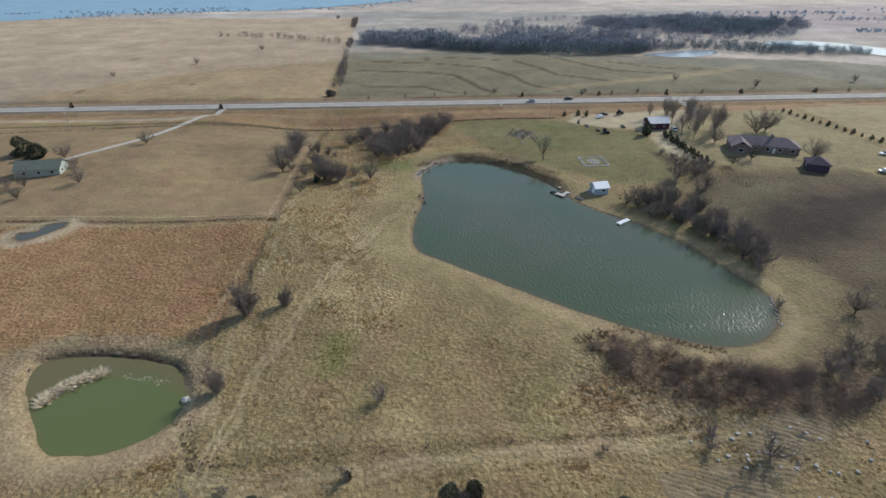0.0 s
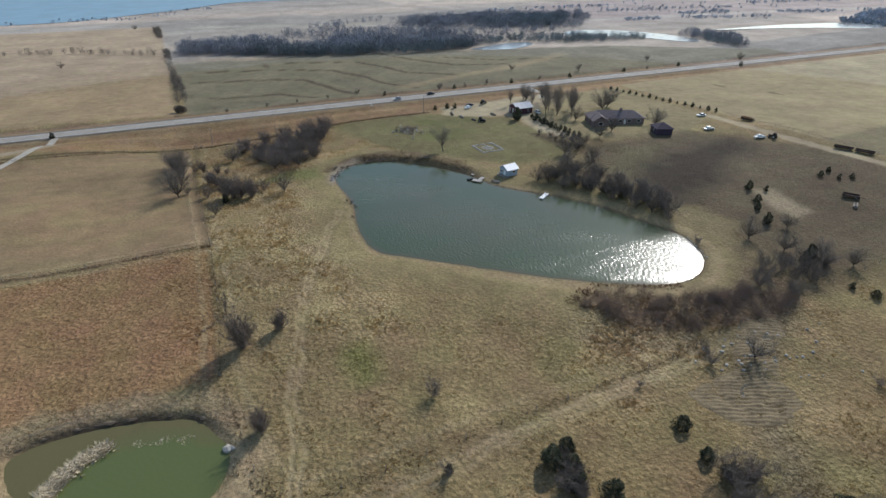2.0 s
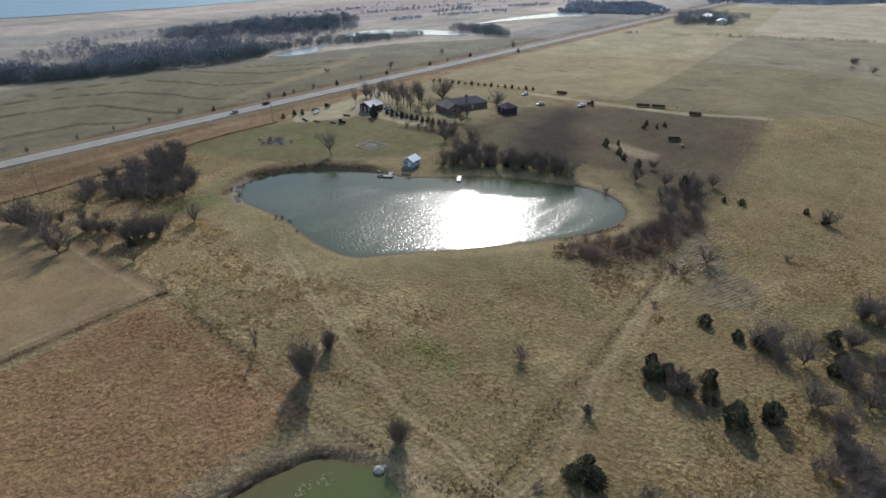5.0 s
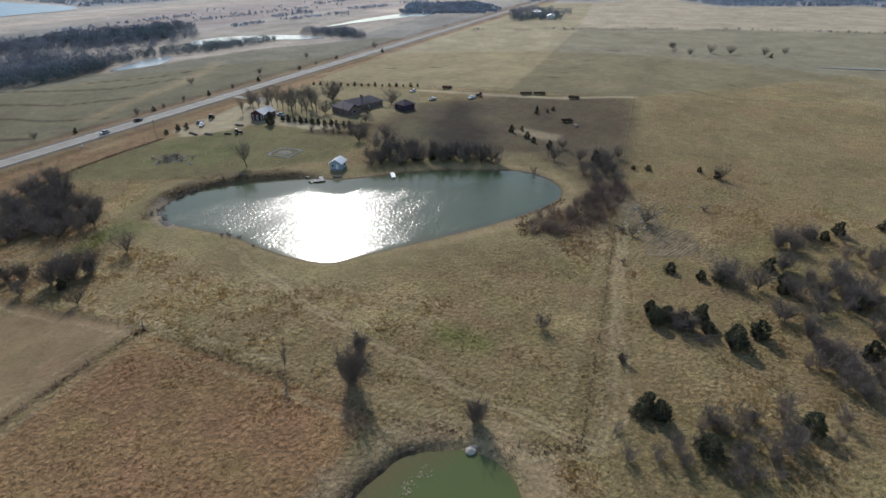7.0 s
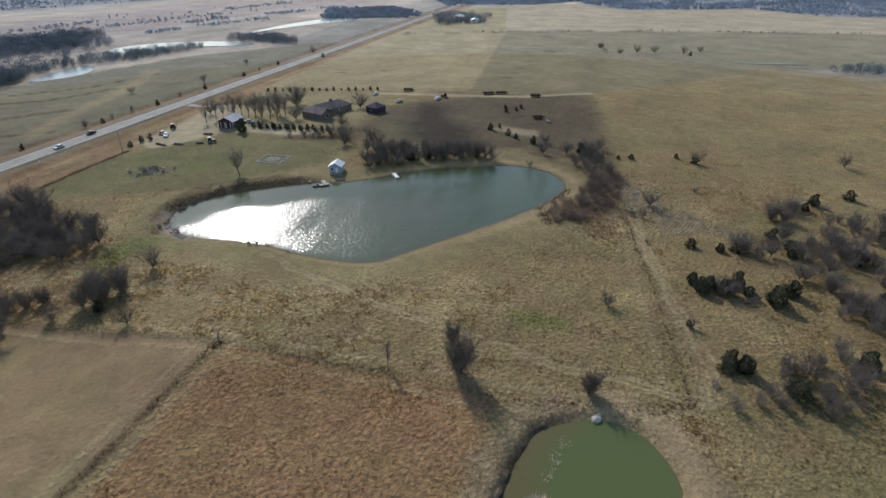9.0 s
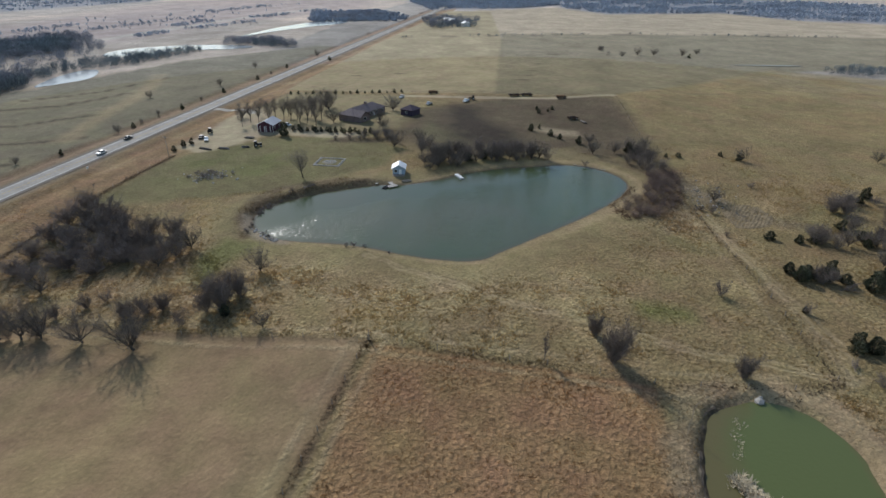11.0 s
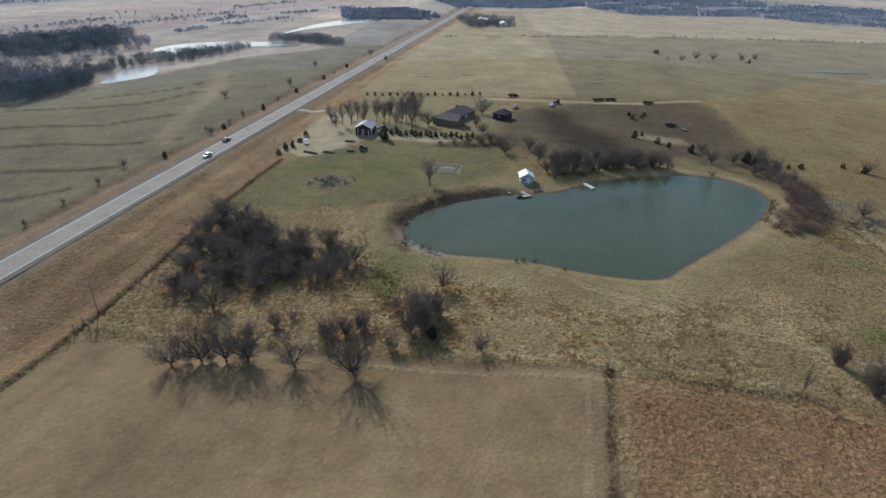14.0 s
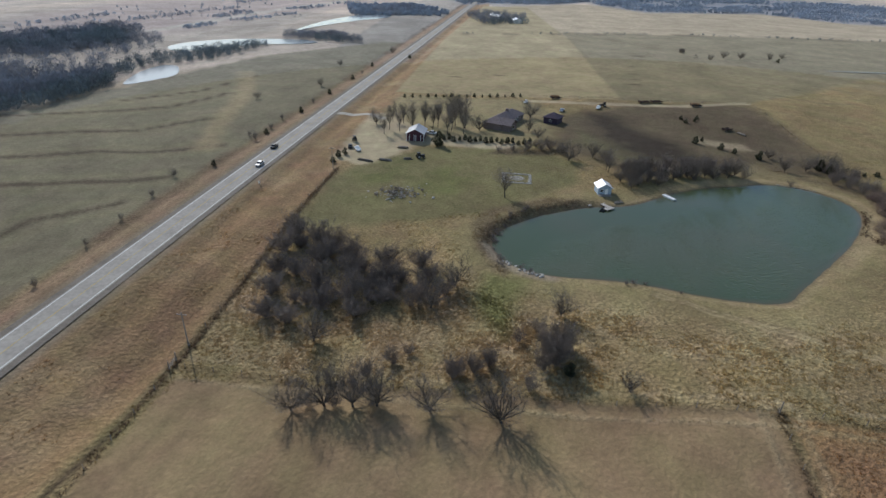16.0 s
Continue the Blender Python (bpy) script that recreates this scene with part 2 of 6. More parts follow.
def box(bm, x0, x1, y0, y1, z0, z1, bevel=0.0):
    r = bmesh.ops.create_cube(bm, size=1.0)
    for v in r["verts"]:
        v.co = Vector((x0 + (v.co.x + 0.5) * (x1 - x0), y0 + (v.co.y + 0.5) * (y1 - y0), z0 + (v.co.z + 0.5) * (z1 - z0)))
    if bevel:
        edges = list({e for v in r["verts"] for e in v.link_edges})
        bmesh.ops.bevel(bm, geom=edges, offset=bevel, segments=1, affect='EDGES')
    return bm


def boxed(*a, **k):
    return box(bmesh.new(), *a, **k)


def rod(bm, a, b, r0, r1, sides=6):
    a, b = Vector(a), Vector(b)
    d = b - a
    r = bmesh.ops.create_cone(bm, cap_ends=True, segments=sides, radius1=r0, radius2=r1, depth=d.length)
    q = d.to_track_quat("Z", "Y").to_matrix()
    for v in r["verts"]:
        v.co = q @ v.co + (a + b) / 2
    return bm


def closed_curve(points, steps=6):
    """Catmull-Rom curve through the points."""
    p = np.array(points, float)
    out = []
    for i in range(len(p)):
        a, b, c, d = p[i - 1], p[i], p[(i + 1) % len(p)], p[(i + 2) % len(p)]
        for k in range(steps):
            t = k / steps
            out.append(0.5 * (2 * b + (c - a) * t + (2 * a - 5 * b + 4 * c - d) * t * t + (3 * b - a - 3 * c + d) * t ** 3))
    return np.array(out)


def signed(poly, x, y):
    """Distance to a closed outline, negative inside."""
    best, inside = np.full(x.shape, 1e18), np.zeros(x.shape, bool)
    for (ax, ay), (bx, by) in zip(poly, np.roll(poly, -1, 0)):
        dx, dy = bx - ax, by - ay
        t = np.clip(((x - ax) * dx + (y - ay) * dy) / (dx * dx + dy * dy + 1e-9), 0, 1)
        best = np.minimum(best, (x - ax - t * dx) ** 2 + (y - ay - t * dy) ** 2)
        cross = (ay > y) != (by > y)
        inside ^= cross & (x < (bx - ax) * (y - ay) / (by - ay + 1e-12) + ax)
    return np.where(inside, -1, 1) * np.sqrt(best)


def path_distance(points, x, y):
    best = np.full(x.shape, 1e18)
    for (ax, ay), (bx, by) in zip(points[:-1], points[1:]):
        dx, dy = bx - ax, by - ay
        t = np.clip(((x - ax) * dx + (y - ay) * dy) / (dx * dx + dy * dy), 0, 1)
        best = np.minimum(best, (x - ax - t * dx) ** 2 + (y - ay - t * dy) ** 2)
    return np.sqrt(best)


def vnoise(x, y, size, seed=0):
    """Smooth value noise from -1 to 1 with cells of that size."""
    rs = np.random.RandomState(seed).rand(256, 256) * 2 - 1
    u, v = x / size, y / size
    i, j = np.floor(u).astype(int), np.floor(v).astype(int)
    f, g = u - i, v - j
    f, g = f * f * (3 - 2 * f), g * g * (3 - 2 * g)
    at = lambda a, b: rs[a % 256, b % 256]
    return (at(i, j) * (1 - f) + at(i + 1, j) * f) * (1 - g) + (at(i, j + 1) * (1 - f) + at(i + 1, j + 1) * f) * g


def fbm(x, y, size, seed=0):
    return vnoise(x, y, size, seed) * 0.55 + vnoise(x, y, size / 2.1, seed + 1) * 0.3 + vnoise(x, y, size / 4.3, seed + 2) * 0.15


# ---- the lie of the land ----
SHORE = closed_curve([(4.8, 141), (5.8, 153), (9, 168), (10, 179), (9.6, 190), (12, 199.5), (18.5, 205.8), (27, 208.3), (36, 205), (44, 198.3), (51.5, 189),
                      (58.3, 176.2), (62, 163.5), (70.5, 152.5), (77.5, 144.5), (84.5, 132), (88, 121), (91.8, 109), (91.5, 100.5), (86.5, 91.5), (77.5, 86.3),
                      (69, 86.5), (58, 91.5), (44, 101), (28, 115), (14, 127.3), (7, 133.8)])
SHORE2 = closed_curve(steps=10, points=[(-62, 68.5), (-69, 78), (-74, 86), (-75, 93), (-66, 94.5), (-56, 93), (-47, 90), (-42, 83.5), (-40.5, 77), (-43, 71), (-50, 67.5), (-57, 67)])
SHORE3 = closed_curve([(-108, 146), (-111, 150.5), (-106.5, 152), (-105, 156), (-100.5, 157), (-101.5, 150.5), (-104, 148)])
LEVEL2, LEVEL3 = 0.1, 2.6
for shore, amount in ((SHORE, 0.35), (SHORE2, 0.4)):
    shore += amount * np.stack([fbm(shore[:, 0], shore[:, 1], 3.5, 301), fbm(shore[:, 0], shore[:, 1], 3.5, 311)], -1)
KNOTS = np.array([(-37, 153, 3), (-28, 111, 2.2), (-41, 79, 1), (-9, 58, .5), (-3, 75, .4), (-16, 91, .65), (40, 67, -1.6), (49, 61, -2.2), (80, 44, -.8),
                  (10, 38, 0), (110, 62, .3), (114, 41, .3), (212, 73, 4), (230, 140, 3), (-30, 273, -5.0), (-19, 247, -4.5), (-48, 214, -1), (-47, 200, 0),
                  (106, 266, -1), (90, 271, -1)], float)
KNOTS2 = np.array([(125, 245, 0), (78, 200, .8), (62, 178, .5), (75, 173, .6), (95, 140, 1), (70, 95, .8), (30, 115, .8), (10, 145, .8), (10, 190, .6),
                   (-92, 300, 2), (-100, 200, 3), (-120, 120, 3.5), (400, 100, 3), (400, 400, 0), (0, 450, 0), (-200, 450, 3), (-300, 100, 3), (0, -100, 0),
                   (200, -100, 2), (150, 200, 1.5), (140, 240, 1)], float)
ROAD_Y, ROAD_SLOPE = 302.5, -0.021
BANK = [(25, 210), (34, 208.5), (43, 202), (51, 192.5), (57, 182)]


def land(x, y):
    """Height of the ground."""
    x, y = np.asarray(x, float), np.asarray(y, float)
    s, w = np.zeros(x.shape), np.zeros(x.shape)
    for kx, ky, kz in (*KNOTS, *KNOTS2):
        q = 1 / ((x - kx) ** 2 + (y - ky) ** 2 + 150) ** 1.5
        s, w = s + q * kz, w + q
    z = s / w
    r = np.abs(y - ROAD_Y - ROAD_SLOPE * x)
    z = z + (0.0 - z) * np.clip((26 - r) / 14, 0, 1) - 0.9 * np.exp(-((r - 14) / 3.5) ** 2)
    d = signed(SHORE, x, y)
    crest = np.maximum(z, 0.5)
    outer = crest + (z - crest) * np.clip((d - 10) / 14, 0, 1)
    z = np.where(d > 0, 0.12 + (outer - 0.12) * np.clip(d / 7, 0, 1), np.maximum(-2.0, 0.12 + d * 0.35))
    # steep cut bank below the lawn
    bank = np.clip(1.25 - path_distance(BANK, x, y) / 12, 0, 1)
    z = z + np.where(d > 0, 1.3 * bank * np.clip((d - 0.4) / 2.4, 0, 1) * np.clip((40 - d) / 34, 0, 1), 0.0)
    d2 = signed(SHORE2, x, y)
    z = np.where(d2 > 0, LEVEL2 + 0.1 + (z - LEVEL2 - 0.1) * np.clip(d2 / 1.6, 0, 1), np.maximum(LEVEL2 - 1.2, LEVEL2 + 0.1 + d2 * 0.4))
    d3 = signed(SHORE3, x, y)
    z = np.where(d3 > 0, LEVEL3 + 0.1 + (z - LEVEL3 - 0.1) * np.clip(d3 / 4.0, 0, 1), np.maximum(LEVEL3 - 1.0, LEVEL3 + 0.1 + d3 * 0.4))
    return z


def gz(x, y):
    return float(land(np.array([float(x)]), np.array([float(y)]))[0])

# ---- ground ----
def spread(stops, far, grow):
    """Grid lines: stretches of (from, to, step), then ever wider steps out to the horizon."""
    mid = np.concatenate([np.arange(lo, hi - step * 0.4, step) for lo, hi, step in stops] + [[stops[-1][1]]])
    out, s, d = [], 1.25, 0.0
    while d < far:
        s *= grow
        d += s
        out.append(d)
    return np.concatenate([mid[0] - np.array(out[::-1]), mid, mid[-1] + np.array(out)])


GX = spread([(-135, -70, 1.3), (-70, -46, 0.9), (-46, -30, 0.55), (-30, 12, 0.95), (12, 235, 1.35)], 4600, 1.042)
GY = spread([(-5, 50, 1.25), (50, 148, 0.9), (148, 164, 0.55), (164, 316, 1.25)], 4600, 1.042)
X, Y = np.meshgrid(GX, GY)
Z = land(X, Y) + 0.12 * fbm(X, Y, 9.0, 11) * (signed(SHORE, X, Y) > 1.5)
D1, D2 = signed(SHORE, X, Y), signed(SHORE2, X, Y)
wob = 1.6 * fbm(X, Y, 6.0, 21)
wx, wy = X + wob, Y + 1.6 * fbm(X, Y, 6.0, 31)
R = Y - ROAD_Y - ROAD_SLOPE * X
soil = np.zeros((*X.shape, 3))
soil[:] = (0.268, 0.205, 0.112)
tuft = np.full(X.shape, 0.55)


def paint(weight, colour, rough=None):
    w = np.clip(weight, 0, 1)
    soil[:] = soil * (1 - w[..., None]) + np.array(colour) * w[..., None]
    if rough is not None:
        tuft[:] = tuft * (1 - w) + rough * w


def inside(points, soft=1.5, sharp=False):
    d = signed(np.array(points, float), X if sharp else wx, Y if sharp else wy)
    return np.clip(0.5 - d / soft, 0, 1)


# patchwork of far fields, greyed to carry the distance haze
cell = np.floor(X / 330 + 0.3 * vnoise(X, Y, 900, 5)).astype(int) * 7919 + np.floor(Y / 260 + 0.3 * vnoise(X, Y, 700, 6)).astype(int) * 104729
pick = (cell % 97) / 97.0
far = np.clip((np.hypot(X - 50, Y - 170) - 270) / 60, 0, 1)
tone = np.stack([0.275 + 0.10 * pick, 0.245 + 0.075 * pick, 0.205 + 0.05 * pick], -1)
cell = np.floor(X / 150 + 0.25 * vnoise(X, Y, 420, 15)).astype(int) * 7919 + np.floor(Y / 95 + 0.25 * vnoise(X, Y, 380, 16)).astype(int) * 104729
pick = ((cell % 89) / 89.0)[..., None]
tone = tone * (0.82 + 0.36 * pick) * (1 + (pick - 0.5) * np.array((0.10, 0.0, -0.08)))
tone *= (1 + 0.16 * fbm(X, Y, 55, 17) + 0.10 * vnoise(X / 4, Y, 16, 18))[..., None]
# fields lighten with distance: haze put into their colour
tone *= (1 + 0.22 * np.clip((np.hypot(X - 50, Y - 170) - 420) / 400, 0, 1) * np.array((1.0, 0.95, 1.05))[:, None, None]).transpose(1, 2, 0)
soil[:] = soil * (1 - far[..., None]) + tone * far[..., None]
# straw clumps and greener hollows of the pasture
near = np.clip(1 - np.hypot(X - 40, Y - 110) / 330, 0, 1) > 0
paint(np.clip(fbm(X, Y, 26, 41) * 2.2 - 0.25, 0, 1) * 0.7 * near, (0.225, 0.195, 0.098))
paint(np.clip(fbm(X, Y, 14, 51) * 2.4 - 0.3, 0, 1) * 0.75 * near, (0.39, 0.30, 0.165), 0.75)
paint(inside([(-36, 100), (-2, 100), (2, 128), (0, 160), (0, 196), (-34, 196)], 8) * np.clip(0.45 + fbm(X, Y, 9, 61), 0, 1), (0.40, 0.315, 0.19), 0.95)
paint(inside([(-26, 272), (-36, 240), (-32, 196), (-12, 196), (10, 214), (30, 268)], 6) * np.clip(0.5 + fbm(X, Y, 10, 63), 0, 1), (0.36, 0.275, 0.175), 0.95)
paint(inside([(30, 58), (38, 88), (56, 82), (62, 62)], 6) * np.clip(0.5 + fbm(X, Y, 6, 65), 0, 1), (0.37, 0.285, 0.175), 0.95)
# smooth grass round the pond
paint(np.clip(1.2 - np.abs(D1 - 6) / 10, 0, 1) * (D1 > 0) * 0.8, (0.265, 0.220, 0.120), 0.3)
paint(inside([(-16, 84), (-11, 85), (-10, 97), (-16, 96)], 5) * 0.7, (0.16, 0.175, 0.06))
paint(inside([(-6, 200), (6, 198), (8, 208), (-4, 212), (-18, 204)], 5) * 0.7, (0.15, 0.165, 0.06))
# fields to the west
paint(inside([(-36.5, 155.3), (-36.5, 269.5), (-2000, 225), (-2000, 230), (-2000, 170)], 1.2, True), (0.280, 0.206, 0.126), 0.22)
paint(inside([(-37.5, 153), (-39, 118), (-41, 98), (-78, 97), (-120, 88), (-700, 60), (-700, 175)], 1.5, True) * 0.95, (0.302, 0.191, 0.106), 0.6)
paint(inside([(-700, 55), (-120, 86), (-78, 96), (-60, 60), (-60, 0), (-700, 0)], 8) * 0.7, (0.26, 0.185, 0.105), 0.6)
mow = vnoise(X / 9, Y, 3.0, 88) * 0.6 + vnoise(X / 25, Y, 1.6, 89) * 0.4
paint(inside([(-37, 156), (-37, 269), (-2000, 225), (-2000, 170)], 3, True) * np.clip(mow * 1.3, 0, 1) * 0.75, (0.235, 0.178, 0.110))
paint(inside([(-37, 156), (-37, 269), (-2000, 225), (-2000, 170)], 3, True) * np.clip(fbm(X, Y, 40, 90) * 2, 0, 1) * 0.5, (0.265, 0.192, 0.112))
# bare ground at the field ends
paint(np.clip(1.6 - np.abs(signed(SHORE2, wx, wy) - 2.5) / 3.2, 0, 1), (0.285, 0.220, 0.140), 0.55)
paint(np.clip(1.3 - np.abs(signed(SHORE2, wx, wy) - 2.5) / 3.0, 0, 1) * np.clip((84 - Y) / 6, 0, 1) * 0.8, (0.40, 0.305, 0.19), 0.3)
# road verges
verge = np.clip((np.abs(R) - 6) / 1.5, 0, 1) * np.clip((29.5 - np.abs(R + 1)) / 1.0, 0, 1)
paint(verge * (R < 0), (0.300, 0.200, 0.114), 0.43)
paint(verge * (R < 0) * np.clip(vnoise(X / 14, R, 2.2, 77) * 1.4, 0, 1) * 0.5, (0.215, 0.145, 0.092))
paint(verge * (R < 0) * np.clip(fbm(X, R, 16, 78) * 2, 0, 1) * 0.6, (0.345, 0.265, 0.165))
paint(np.clip((np.abs(R + 9.5) < 2.5) * 1.0, 0, 1) * 0.35, (0.20, 0.15, 0.095))
paint(np.clip((np.abs(R) - 6) / 1.5, 0, 1) * np.clip((17 - R) / 2, 0, 1) * (R > 0), (0.26, 0.185, 0.125), 0.5)
paint(np.clip(1 - np.abs(np.abs(R) - 6.5) / 2.2, 0, 1), (0.235, 0.195, 0.150), 0.3)
# fields to the north
paint(inside([(-38, 321), (-38, 700), (-700, 760), (-700, 340)], 3, True) * 0.9, (0.335, 0.252, 0.160), 0.15)
paint(inside([(-34, 320), (-34, 470), (70, 462), (320, 400), (420, 330), (420, 310)], 3, True) * 0.95, (0.185, 0.168, 0.118), 0.3)
for line, w in (([(-30, 398), (21, 388), (42, 377), (54, 338), (60, 327)], 1.8), ([(-20, 430), (30, 418), (66, 400), (80, 370), (84, 348), (99, 326)], 1.8), ([(40, 442), (91, 422), (104, 395), (110, 372), (143, 345)], 1.6), ([(119, 447), (133, 414), (152, 381), (190, 366)], 1.6), ([(-20, 352), (20, 346), (36, 330)], 1.4), ([(160, 411), (190, 385), (240, 372)], 1.4)):
    d = path_distance(line, wx, wy)
    paint(np.clip(1.5 - d / w, 0, 1) * 0.85, (0.085, 0.066, 0.046), 0.5)
    paint(np.clip(1 - np.abs(d - 6) / 4, 0, 1) * 0.3, (0.25, 0.225, 0.13))
paint(np.clip(1.3 - path_distance([(94, 331), (143, 346), (193, 358), (249, 383)], wx, wy) / 6, 0, 1) * 0.8, (0.300, 0.245, 0.155))
paint(np.clip(1.2 - np.abs(R - 17) / 3, 0, 1) * np.clip(0.4 + fbm(X, Y, 14, 79), 0, 1) * (X > -40), (0.175, 0.125, 0.085), 0.6)
# pinkish far pastures and the tan rise before the eastern woods
paint(inside([(300, 640), (420, 530), (620, 520), (900, 420), (1400, 500), (1400, 900), (500, 760)], 40) * 0.7, (0.345, 0.275, 0.245), 0.1)
paint(inside([(500, 270), (560, 60), (572, -20), (580, -110), (600, -330), (740, -420), (830, -260), (960, -200), (900, -10), (1040, 70), (900, 230), (700, 255)], 8, True) * 0.9, (0.375, 0.305, 0.205), 0.1)
paint(np.clip(1.4 - path_distance([(300, 640), (430, 560), (640, 545), (900, 500)], X, Y) / 9, 0, 1) * 0.7, (0.42, 0.39, 0.32))
paint(np.clip(1.4 - path_distance([(-20, 690), (60, 668), (130, 650), (175, 628)], X, Y) / 7, 0, 1) * 0.7, (0.40, 0.365, 0.28))
# darker ground under the woods, closes the gaps between crowns
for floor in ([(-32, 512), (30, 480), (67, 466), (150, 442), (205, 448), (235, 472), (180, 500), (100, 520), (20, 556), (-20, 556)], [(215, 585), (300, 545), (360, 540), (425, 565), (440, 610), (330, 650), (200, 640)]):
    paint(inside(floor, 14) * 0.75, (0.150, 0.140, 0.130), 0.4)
# under the skyline woods: same haze blue-grey painted on the ground, closing gaps
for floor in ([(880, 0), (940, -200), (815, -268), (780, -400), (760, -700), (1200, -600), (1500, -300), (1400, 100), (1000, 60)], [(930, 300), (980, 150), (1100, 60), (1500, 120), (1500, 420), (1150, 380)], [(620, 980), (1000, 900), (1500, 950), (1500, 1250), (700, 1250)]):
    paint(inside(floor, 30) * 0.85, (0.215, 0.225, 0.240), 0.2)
# fields to the east
paint(inside([(214, 274), (213, 141), (480, 150), (900, 190), (900, 262), (470, 275)], 2.5, True), (0.325, 0.268, 0.162), 0.15)
paint(inside([(213, 143), (216, 73), (330, -60), (420, -300), (600, -300), (590, -110), (571, 20), (545, 154)], 3, True) * 0.9, (0.228, 0.196, 0.124), 0.25)
paint(inside([(103, 66), (214, 71), (340, -60), (280, -200), (60, -120), (95, 20)], 10) * 0.75, (0.275, 0.218, 0.118), 0.5)
paint(inside([(103, 66), (214, 71), (340, -60), (280, -200), (60, -120), (0, 0), (-30, 60), (60, 60)], 10) * np.clip(fbm(X, Y, 18, 101) * 2.2 + 0.1, 0, 1) * 0.6, (0.305, 0.222, 0.120))
for line, w in (([(500, 262), (545, 100), (571, 20), (574, -40), (582, -110), (592, -240)], 2.2), ([(248, 45), (232, 26), (243, -8)], 1.3), ([(274, 24), (262, 10)], 1.2), ([(297, 9), (280, -8)], 1.1), ([(252, -5), (247, -30)], 1.2), ([(254, -80), (250, -96)], 1.2)):
    d = path_distance(line, wx, wy)
    paint(np.clip(1.4 - d / w, 0, 1) * (0.45 + 0.5 * fbm(X, Y, 12, 105)), (0.120, 0.098, 0.070), 0.5)
for x, y, a, b in ((262, 127, 4, 1.6), (280, 122, 3, 1.2), (301, 121, 4, 1.5), (336, 116, 4, 1.4), (386, 103, 5, 1.4), (267, 243, 5, 1.3), (277, 214, 4, 1.2), (-124, 358, 3, 1.5), (-184, 343, 4, 1.5), (-189, 438, 6, 2), (26, 436, 8, 2.2)):
    paint(np.clip(1.6 - np.hypot((wx - x) / b, (wy - y) / a), 0, 1) * 0.75, (0.105, 0.085, 0.060), 0.6)
# lawn and yard
paint(inside([(28, 268), (44, 212), (62, 192), (78, 180), (100, 176), (118, 196), (112, 240), (92, 262), (70, 270)], 5), (0.188, 0.168, 0.086), 0.4)
paint(inside([(52, 256), (78, 262), (96, 250), (104, 225), (84, 214), (60, 222)], 9) * 0.8 * np.clip(0.4 + 1.6 * fbm(X, Y, 12, 73), 0, 1), (0.150, 0.160, 0.062), 0.35)
paint(inside([(92, 276), (88, 262), (100, 252), (112, 246), (117, 236), (113, 205), (122, 198), (132, 240), (165, 268), (160, 276)], 3.5), (0.430, 0.365, 0.255), 0.15)
paint(inside([(128, 240), (124, 196), (138, 186), (170, 178), (205, 196), (208, 270), (165, 270)], 5) * 0.8, (0.300, 0.255, 0.150), 0.25)
# cattle lot
paint(inside([(172, 182), (128, 186), (110, 178), (98, 152), (102, 128), (103, 102), (101, 70), (150, 69), (211, 74), (212, 104), (201, 143)], 12), (0.142, 0.112, 0.074), 0.4)
paint(inside([(172, 182), (128, 186), (110, 178), (98, 152), (102, 128), (103, 102), (101, 70), (150, 69), (211, 74), (212, 104), (201, 143)], 8) * np.clip(fbm(X, Y, 22, 74) * 2.2, 0, 1) * 0.6, (0.130, 0.100, 0.068))
paint(inside([(106, 158), (131, 176), (146, 172), (128, 150), (112, 140)], 9) * 0.7, (0.150, 0.140, 0.078), 0.5)
paint(inside([(142, 166), (184, 164), (178, 150), (150, 140), (138, 128), (108, 118), (104, 136), (118, 156)], 14) * np.clip(0.95 + 0.9 * fbm(X, Y, 20, 71), 0, 1), (0.052, 0.041, 0.031), 0.3)
paint(inside([(160, 106), (190, 112), (186, 122), (166, 116)], 8) * np.clip(0.5 + fbm(X, Y, 8, 72), 0, 1), (0.115, 0.080, 0.058), 0.5)
paint(inside([(103, 100), (96, 112), (98, 126), (112, 118), (116, 102)], 5) * 0.8, (0.235, 0.195, 0.11))
paint(inside([(142, 121), (148, 117), (142, 99), (135, 98), (134, 106), (136, 114)], 4) * 0.85, (0.36, 0.295, 0.205), 0.4)
paint(np.clip(1 - (path_distance([(205, 196), (203, 158), (203, 140), (206, 104), (216, 74)], wx, wy) - 2.0) / 1.5, 0, 1) * 0.8, (0.42, 0.355, 0.25), 0.1)
# wet creek bed below the dam
paint(np.clip(1 - path_distance([(82, 66), (70, 62), (56, 53), (52, 44), (40, 30)], wx, wy) / 7, 0, 1) * 0.75, (0.20, 0.165, 0.115), 0.9)
paint(inside([(100, 96), (92, 84), (76, 76), (72, 66), (100, 67)], 4) * 0.7, (0.16, 0.125, 0.085), 0.5)
# darker reddish ground beneath the willows, joins them into one thicket
paint(inside([(41, 88), (47, 91), (56, 89), (63, 83), (74, 79), (84, 77), (91, 69), (84, 65), (74, 66), (64, 69), (54, 71), (44, 81)], 3) * 0.75, (0.185, 0.128, 0.090), 0.8)
